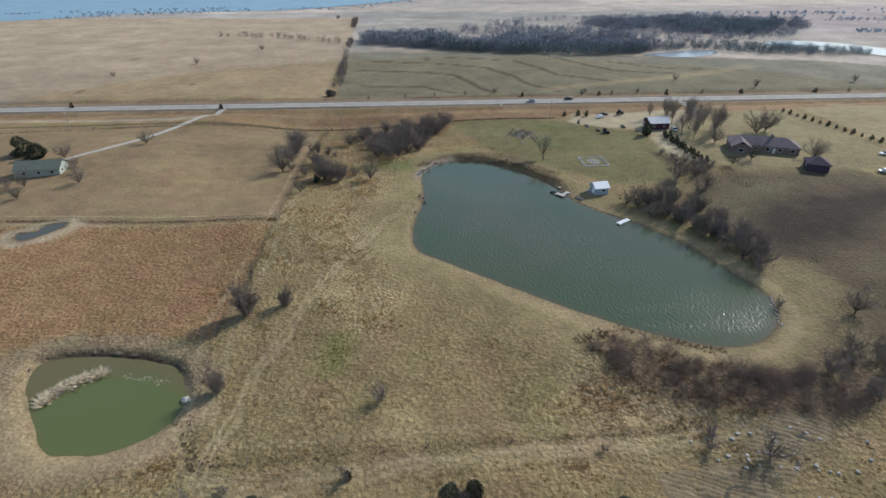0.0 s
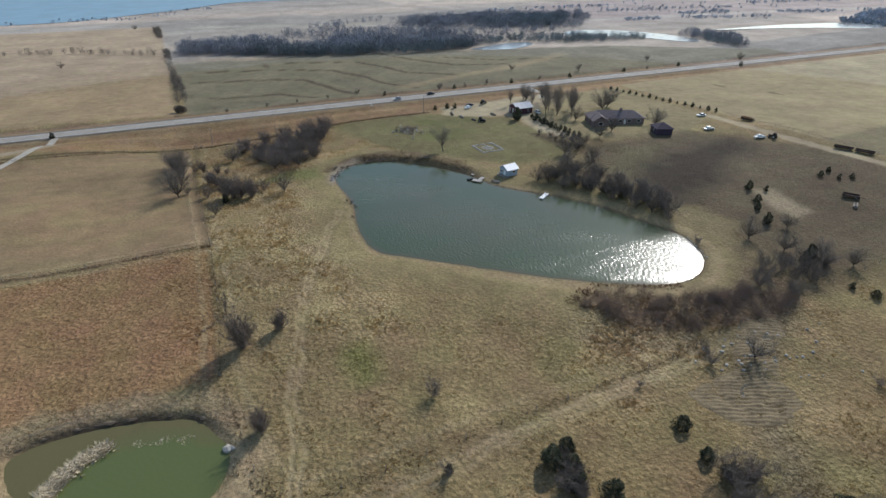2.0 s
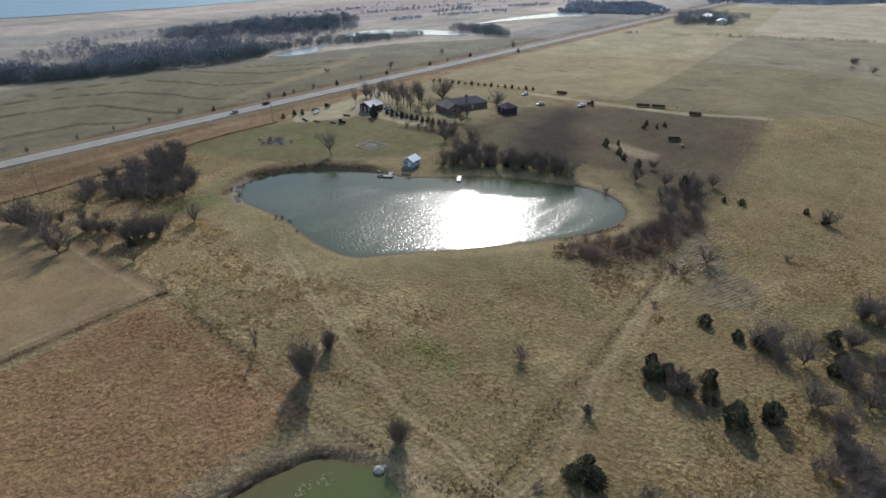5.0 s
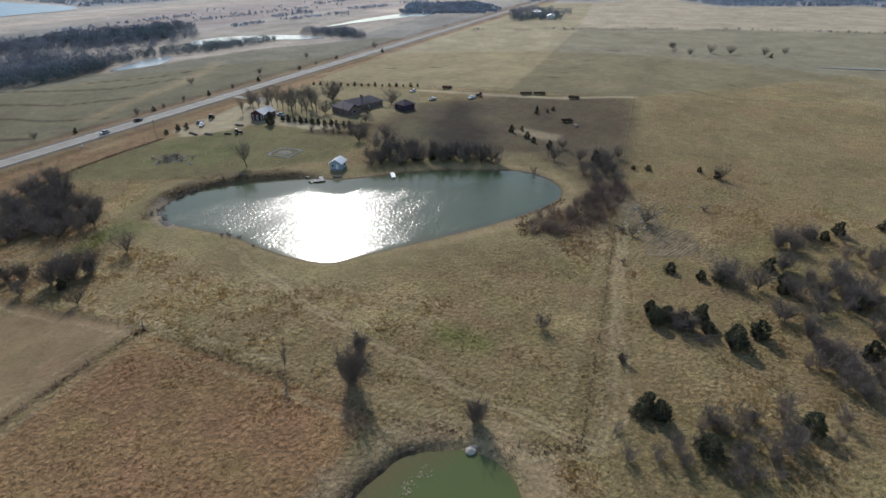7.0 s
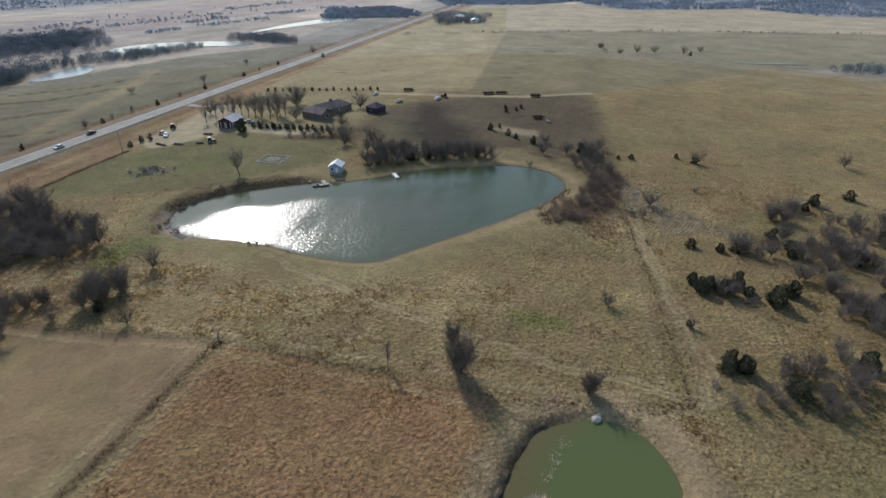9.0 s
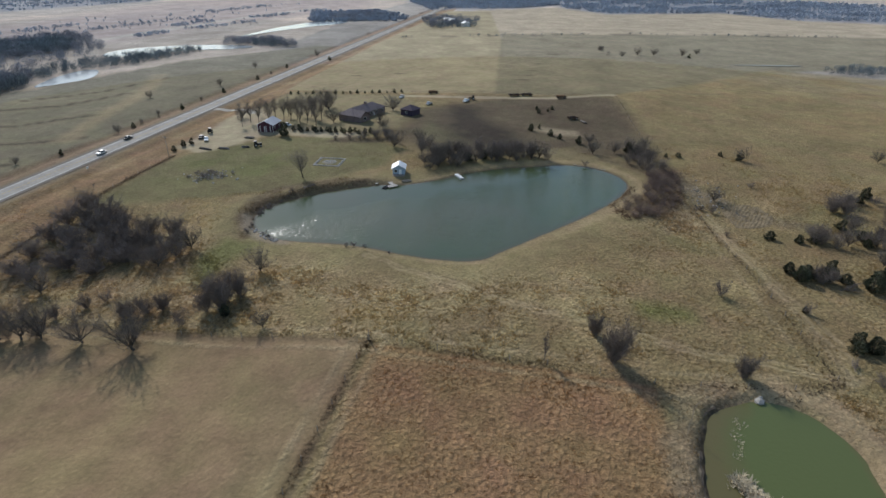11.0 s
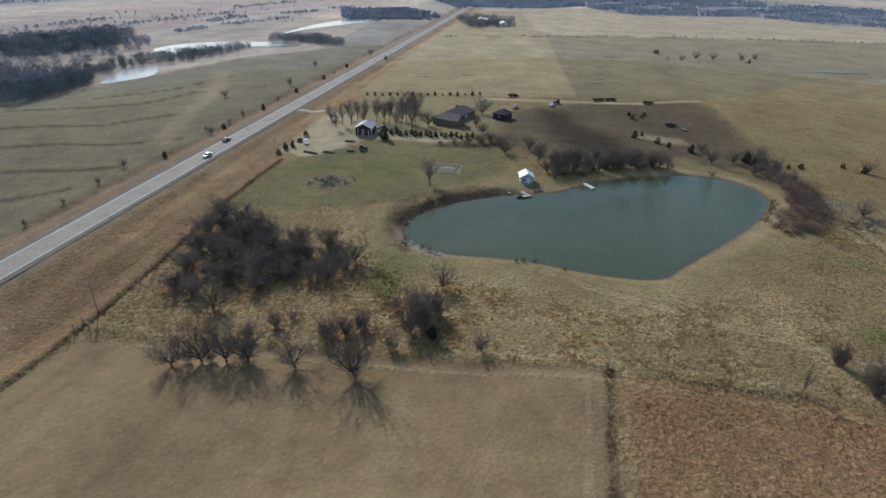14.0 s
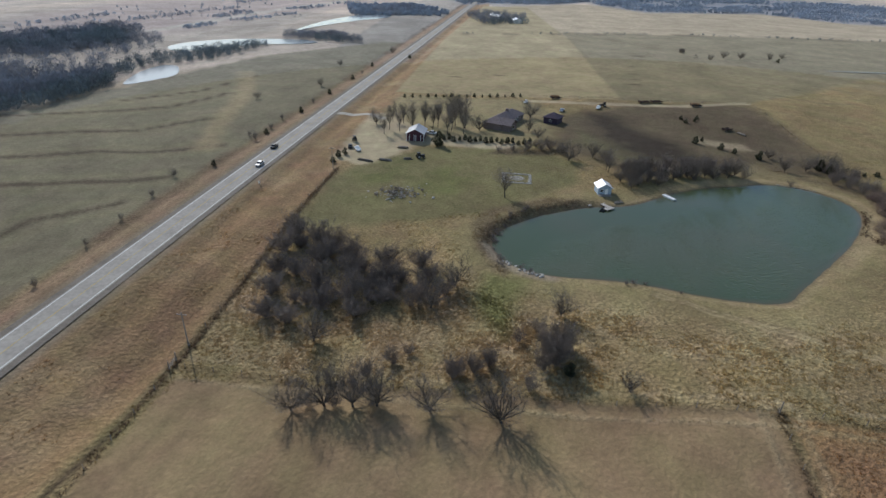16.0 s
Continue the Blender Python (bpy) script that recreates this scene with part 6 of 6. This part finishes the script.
# ---- far woods, hedgerows and lone trees ----
def woodland(name, outline, count, height, material, label, seed, blades=76, fine=0.065, length=0.16):
    """One sheet of many small bare crowns inside an outline."""
    rs = np.random.RandomState(seed)
    poly = np.array(outline, float)
    lo, hi = poly.min(0), poly.max(0)
    pts = np.zeros((0, 2))
    while len(pts) < count:
        c = lo + rs.rand(count * 2, 2) * (hi - lo)
        keep = (signed(poly, c[:, 0], c[:, 1]) < 0) & (vnoise(c[:, 0], c[:, 1], 40, seed) > -0.55 + 0.5 * rs.rand(len(c)))
        pts = np.concatenate([pts, c[keep]])
    pts = pts[:count]
    z = land(pts[:, 0], pts[:, 1])
    h = height * (0.65 + 0.6 * rs.rand(count))
    n = count * blades
    t, e = rs.rand(n) * 2 * math.pi, rs.rand(n)
    H = np.repeat(h, blades)
    base = np.repeat(np.c_[pts, z], blades, 0)
    lift = 0.12 + 0.75 * e
    rad = H * 0.42 * np.sqrt(np.clip(1 - ((lift - 0.5) / 0.55) ** 2, 0.02, 1)) * rs.rand(n) ** 0.5
    c = base + np.c_[rad * np.cos(t), rad * np.sin(t), H * lift]
    d = np.c_[np.cos(t) * 0.7, np.sin(t) * 0.7, 0.5 + rs.rand(n)] + rs.randn(n, 3) * 0.35
    d /= np.linalg.norm(d, axis=1)[:, None]
    s = np.cross(d, rs.randn(n, 3))
    s /= np.linalg.norm(s, axis=1)[:, None] + 1e-9
    L, W = (H * length)[:, None], (H * fine * (0.4 + rs.rand(n)))[:, None] * 0.35
    tri = np.stack([c - s * W - d * L * 0.4, c + s * W - d * L * 0.4, c + d * L], 1).reshape(-1, 3)
    # trunks
    tr = np.stack([np.c_[pts, z - 0.3] + (0.12, 0, 0), np.c_[pts, z - 0.3] - (0.12, 0, 0), np.c_[pts, z + h * 0.6]], 1).reshape(-1, 3)
    allv = np.concatenate([tri, tr])
    m = bpy.data.meshes.new(name)
    k = len(allv) // 3
    m.vertices.add(len(allv))
    m.vertices.foreach_set("co", allv.ravel())
    m.loops.add(len(allv))
    m.loops.foreach_set("vertex_index", np.arange(len(allv)))
    m.polygons.add(k)
    m.polygons.foreach_set("loop_start", np.arange(0, len(allv), 3))
    m.update(calc_edges=True)
    m.materials.append(material)
    return tagged(new(name, m), label, "woodland", kind="stuff")


woodland("far_woods", [(-32, 512), (30, 480), (67, 466), (150, 442), (205, 448), (235, 472), (180, 500), (100, 520), (20, 556), (-20, 556)], 1000, 8, M_HAZE_WOODS, "bare grey woodland beyond the highway", 1)
woodland("far_woods", [(60, 560), (180, 505), (300, 470), (330, 505), (200, 560), (70, 600)], 170, 7, M_HAZE_WOODS, "thin trees in a clearing of the woods", 22)
woodland("far_woods", [(20, 490), (67, 462), (150, 438), (200, 440), (205, 452), (150, 456), (70, 482), (24, 510)], 260, 8, M_HAZE_CEDAR, "dark cedar edge of the woodland", 2)
woodland("far_woods", [(205, 452), (262, 450), (276, 430), (330, 420), (372, 416), (376, 430), (336, 452), (280, 480), (225, 470)], 300, 5.5, M_HAZE_CEDAR, "cedars along the creek banks", 3)
woodland("far_woods", [(215, 585), (300, 545), (360, 540), (425, 565), (440, 610), (330, 650), (200, 640)], 650, 8, M_HAZE_WOODS, "bare grey woodland beyond the creek", 4)
woodland("far_woods", [(280, 560), (345, 530), (400, 570), (330, 620), (285, 600)], 260, 8, M_HAZE_CEDAR, "dark cedar stand beyond the creek", 5)
woodland("far_woods", [(404, 350), (420, 345), (448, 380), (440, 430), (415, 425), (420, 385)], 120, 7, M_HAZE_WOODS, "small wood on the reservoir shore", 6)
woodland("far_woods", [(404, 366), (416, 352), (430, 372), (424, 400), (412, 392)], 40, 6, M_HAZE_CEDAR, "cedars on the reservoir shore", 7)
woodland("far_woods", [(600, 245), (640, 195), (720, 190), (760, 260), (700, 275)], 170, 8, M_HAZE_WOODS, "shelter trees round a far farmstead", 8)
woodland("far_woods", [(590, 240), (630, 190), (660, 200), (650, 240)], 70, 6, M_HAZE_CEDAR, "cedar windbreak of a far farmstead", 9)
woodland("far_woods", [(880, 0), (940, -200), (815, -268), (780, -400), (760, -700), (1200, -600), (1500, -300), (1400, 100), (1000, 60)], 4600, 5.0, M_HAZE_SKYLINE, "haze-tinted blue-grey woods on the eastern skyline", 10, 22, 0.5, 0.24)
woodland("far_woods", [(930, 300), (980, 150), (1100, 60), (1500, 120), (1500, 420), (1150, 380)], 3800, 5.0, M_HAZE_SKYLINE, "haze-tinted blue-grey woods on the eastern skyline", 11, 22, 0.5, 0.24)
woodland("far_woods", [(480, 520), (560, 470), (680, 470), (760, 520), (700, 640), (540, 640)], 24, 3.5, M_HAZE_WOODS, "scattered trees beyond the reservoir", 12)
woodland("far_woods", [(660, 360), (760, 330), (800, 380), (700, 410)], 110, 8, M_HAZE_WOODS, "trees at the reservoir's end", 13)
woodland("far_woods", [(-210, 845), (-120, 825), (-60, 815), (-15, 880), (30, 932), (60, 925), (0, 840), (-60, 790), (-140, 800), (-460, 690), (-900, 680), (-900, 690)], 500, 2.2, M_HAZE_SKYLINE, "dark tree line on the lake shore", 14, 22, 0.5, 0.3)
woodland("far_woods", [(620, 980), (1000, 900), (1500, 950), (1500, 1250), (700, 1250)], 3000, 3.0, M_HAZE_SKYLINE, "distant wooded rise to the north-east", 15, 16, 0.7, 0.3)
woodland("far_woods", [(90, 515), (200, 475), (290, 500), (370, 510), (430, 580), (375, 620), (300, 590), (270, 640), (180, 660), (100, 640), (120, 570)], 480, 6, M_HAZE_WOODS, "patchy grey woodland beyond the highway", 23)
woodland("far_woods", [(660, 425), (690, 310), (760, 300), (860, 380), (800, 470)], 900, 4.5, M_HAZE_SKYLINE, "dark wood at the head of the reservoir", 24, 18, 0.75, 0.3)
woodland("far_woods", [(420, 690), (700, 560), (1000, 540), (1000, 640), (640, 760)], 36, 3.2, M_HAZE_SKYLINE, "scattered clumps on the far pastures", 25, 30, 0.4, 0.25)
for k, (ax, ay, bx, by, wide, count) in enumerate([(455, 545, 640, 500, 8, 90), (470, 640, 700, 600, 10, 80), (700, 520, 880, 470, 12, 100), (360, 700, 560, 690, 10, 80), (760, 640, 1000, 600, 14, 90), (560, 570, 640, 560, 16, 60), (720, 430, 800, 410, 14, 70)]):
    woodland("hedgerow_trees", [(ax, ay - wide), (bx, by - wide), (bx, by + wide), (ax, ay + wide)], count, 3.4, M_HAZE_SKYLINE, "far hedgerow of bare trees beyond the reservoir", 40 + k, 40, 0.25, 0.2)
woodland("hedgerow_trees", [(-45, 690), (-39, 690), (-35, 520), (-34, 440), (-32, 400), (-31, 322), (-37, 322), (-38, 420), (-40, 530)], 320, 3.0, M_TWIG, "bare hedgerow between the northern fields", 16)
woodland("hedgerow_trees", [(-38, 330), (-24, 322), (-16, 316), (-30, 313), (-40, 316)], 26, 4, M_TWIG, "brush at the hedgerow's end", 17)
woodland("hedgerow_trees", [(-160, 552), (-105, 546), (-44, 514), (-42, 519), (-104, 552), (-160, 558)], 40, 5, M_TWIG, "sparse bare trees across the northern field", 18)
woodland("field_edge_trees", [(498, 262), (543, 100), (569, 20), (572, -40), (580, -110), (590, -240), (594, -240), (584, -110), (576, -40), (573, 20), (547, 100), (502, 262)], 110, 2.6, M_HAZE_CEDAR, "row of small dark cedars along a far fence", 19)
woodland("field_edge_trees", [(420, 60), (404, 58), (382, 59), (382, 45), (392, 44), (420, 56)], 16, 4, M_TWIG, "bare trees in the eastern field", 20)
woodland("field_edge_trees", [(346, -72), (334, -84), (320, -112), (336, -146), (354, -140), (354, -110), (344, -92)], 60, 5, M_HAZE_CEDAR, "dark cedars by the far stock pond", 21)
for i, (x, y, h) in enumerate([(383, 45, 6), (397, 30, 7), (398, 16, 7), (400, -8, 6.5), (414, -24, 6), (-106, 481, 5), (-62, 690, 6), (220, 322, 5), (180, 345, 5), (361, 306, 6), (290, 330, 5), (110, 316, 4), (60, 325, 4), (-140, 420, 5), (-180, 380, 4)]):
    plant("bare_tree%d" % (i % 4), x, y, h, "bare tree far across the fields", "far field trees")
plant("cedar1", 391, -12, 3.5, "round cedar in the eastern field", "far field trees")

# ---- grass tufts, reeds ----
def blades(name, px, py, pz, colour, height, width, count, material, label, seed, lean=1.9):
    rs = np.random.RandomState(seed)
    n = len(px) * count
    base = np.repeat(np.c_[px, py, pz], count, 0)
    H, W = np.repeat(height, count) * (0.6 + 0.6 * rs.rand(n)), np.repeat(width, count)
    t = rs.rand(n) * 2 * math.pi
    o = base + np.c_[np.cos(t), np.sin(t), np.zeros(n)] * (W * rs.rand(n) * 0.8)[:, None]
    t2 = t + rs.randn(n) * 0.8
    tip = o + np.c_[np.cos(t2) * lean, np.sin(t2) * lean, np.ones(n)] * H[:, None]
    side = np.c_[-np.sin(t2 + rs.randn(n)), np.cos(t2 + rs.randn(n)), np.zeros(n)] * (W * 0.33)[:, None]
    o[:, 2] -= 0.04
    v = np.stack([o - side, o + side, tip], 1).reshape(-1, 3)
    m = bpy.data.meshes.new(name)
    m.vertices.add(len(v))
    m.vertices.foreach_set("co", v.ravel())
    m.loops.add(len(v))
    m.loops.foreach_set("vertex_index", np.arange(len(v)))
    m.polygons.add(n)
    m.polygons.foreach_set("loop_start", np.arange(0, len(v), 3))
    m.update(calc_edges=True)
    if colour is not None:
        a = m.attributes.new("soil", 'FLOAT_COLOR', 'POINT')
        cc = np.repeat(colour * (0.85 + 0.4 * rs.rand(len(px), 1)), count * 3, 0)
        a.data.foreach_set("color", np.concatenate([np.clip(cc, 0.01, 0.8), np.ones((len(cc), 1))], -1).ravel())
    m.materials.append(material)
    return tagged(new(name, m), label, "grass", kind="stuff")


def tuft_material():
    m = bpy.data.materials.new("grass_tufts")
    m.use_nodes = True
    n, l = m.node_tree.nodes, m.node_tree.links
    b = n["Principled BSDF"]
    b.inputs["Roughness"].default_value = 0.9
    b.inputs["Specular IOR Level"].default_value = 0.1
    c, g, mr, hsv = n.new("ShaderNodeAttribute"), n.new("ShaderNodeNewGeometry"), n.new("ShaderNodeMapRange"), n.new("ShaderNodeHueSaturation")
    c.attribute_name = "soil"
    mr.inputs["To Min"].default_value, mr.inputs["To Max"].default_value = 0.8, 1.2
    l.new(g.outputs["Random Per Island"], mr.inputs["Value"])
    l.new(mr.outputs[0], hsv.inputs["Value"])
    l.new(c.outputs["Color"], hsv.inputs["Color"])
    l.new(hsv.outputs[0], b.inputs["Base Color"])
    thin, mix = n.new("ShaderNodeBsdfTranslucent"), n.new("ShaderNodeMixShader")
    mix.inputs[0].default_value = 0.7
    l.new(hsv.outputs[0], thin.inputs["Color"])
    l.new(b.outputs[0], mix.inputs[1])
    l.new(thin.outputs[0], mix.inputs[2])
    l.new(mix.outputs[0], n["Material Output"].inputs["Surface"])
    return m


M_TUFT = tuft_material()
rs = np.random.RandomState(3)


def grid_at(field, x, y):
    i = np.clip(np.searchsorted(GX, x), 0, NX - 1)
    j = np.clip(np.searchsorted(GY, y), 0, NY - 1)
    return field[j, i]


def sow(name, x0, x1, y0, y1, count, limit, size, label, seed, patchy=0.8, tint=1.45):
    x, y = x0 + (x1 - x0) * rs.rand(count), y0 + (y1 - y0) * rs.rand(count)
    w = grid_at(tuft, x, y)
    keep = (w > limit) & (rs.rand(count) < np.clip((w - limit) / (1 - limit) * 1.3 - 0.05 + patchy * fbm(x, y, 7.0, 5), 0, 1)) & (signed(SHORE, x, y) > 1.2) & (signed(SHORE2, x, y) > 0.8)
    x, y = x[keep], y[keep]
    s = size * (0.6 + 0.8 * rs.rand(len(x))) * (0.6 + 0.6 * grid_at(tuft, x, y))
    return blades(name, x, y, land(x, y), grid_at(soil, x, y) * tint, s * 0.6, s * 1.5, 6, M_TUFT, label, seed)


sow("grass_tufts", -60, 130, 20, 200, 64000, 0.35, 0.22, "clumps of dry straw-coloured bunch grass", 4)
sow("grass_tufts", -42, 70, 56, 215, 26000, 0.62, 0.40, "large pale clumps of bent straw grass", 14)
sow("grass_tufts", -140, -37, 60, 160, 26000, 0.3, 0.16, "dense rusty-brown grass tufts of the rough field", 5, 0.0, 1.1)
sow("grass_tufts", -60, 60, 196, 300, 40000, 0.4, 0.26, "pale straw clumps round the grove and verge", 6)
sow("grass_tufts", -40, 110, -5, 40, 18000, 0.4, 0.25, "dry grass clumps among the cedars", 7)

def weeds(points, count, spread_by, height, colour, label, seed):
    """Rank dead weeds standing along a line."""
    r = np.random.RandomState(seed)
    p = np.array(points, float)
    leg = np.linalg.norm(np.diff(p, axis=0), axis=1)
    pos = r.rand(count) * leg.sum()
    i = np.clip(np.searchsorted(np.cumsum(leg), pos), 0, len(leg) - 1)
    f = ((pos - (np.cumsum(leg) - leg)[i]) / leg[i])[:, None]
    q = p[i] * (1 - f) + p[i + 1] * f + r.randn(count, 2) * spread_by
    keep = (signed(SHORE, q[:, 0], q[:, 1]) > 0.2) & (signed(SHORE2, q[:, 0], q[:, 1]) > 0.4) & (r.rand(count) < 0.75 + 0.6 * fbm(q[:, 0], q[:, 1], 9, seed))
    q = q[keep]
    return blades("grass_tufts", q[:, 0], q[:, 1], land(q[:, 0], q[:, 1]), np.array(colour) * (0.7 + 0.6 * r.rand(len(q), 1)), height * (0.5 + r.rand(len(q))), np.full(len(q), 0.26), 5, M_TUFT, label, seed, 0.7)


weeds([(-36.5, 154.5), (-38, 118), (-40, 98), (-37.5, 72), (-33, 62.5), (20, 64.5), (60, 66.5)], 480, 0.14, 0.22, (0.18, 0.138, 0.095), "dark dead weeds along the pasture fence", 21)
weeds([(-36.5, 154.5), (-80, 158), (-122, 160.8), (-190, 165)], 380, 0.15, 0.25, (0.16, 0.115, 0.078), "dark dead weeds along the field fence", 22)
weeds([(-33, 272), (-60, 270), (-190, 260)], 900, 0.3, 0.35, (0.15, 0.108, 0.074), "dark dead weeds below the highway verge", 23)
weeds([(-33, 271.5), (30, 271), (60, 270.8), (82, 270)], 900, 0.4, 0.40, (0.15, 0.108, 0.074), "dark dead weeds below the highway verge", 24)
weeds(BANK, 420, 1.0, 0.35, (0.16, 0.122, 0.085), "dark dead weeds on the cut bank of the pond", 25)
weeds([(-41, 78), (-39, 72), (-36, 66), (-33, 62)], 140, 0.9, 0.3, (0.17, 0.13, 0.09), "dark dead weeds beside the green pond", 26)
weeds([(40, 90), (52, 94), (60, 90), (70, 85)], 500, 1.0, 0.4, (0.150, 0.105, 0.072), "dead weeds on the dam slope", 27)


t = rs.rand(420)
x = -68.5 + 9.0 * t + rs.randn(420) * 0.75 - 1.0 * np.sin(t * 3.1)
y = 80.5 + 8.3 * t + rs.randn(420) * 0.7 + 1.2 * np.sin(t * 3.1)
blades("reeds", x, y, np.full(420, LEVEL2 - 0.05), None, 0.35 + 0.5 * rs.rand(420), np.full(420, 0.40), 7, M_REED, "bed of pale flattened reeds in the green pond", 8, 1.6)
t = rs.rand(46)
blades("reeds", -55.5 + 9 * t + rs.randn(46) * 0.6, 87.2 - 2.2 * t + rs.randn(46) * 0.6, np.full(46, LEVEL2 - 0.05), None, 0.12 + 0.2 * rs.rand(46), np.full(46, 0.3), 4, M_REED, "few broken reeds in the green pond", 9, 2.0)
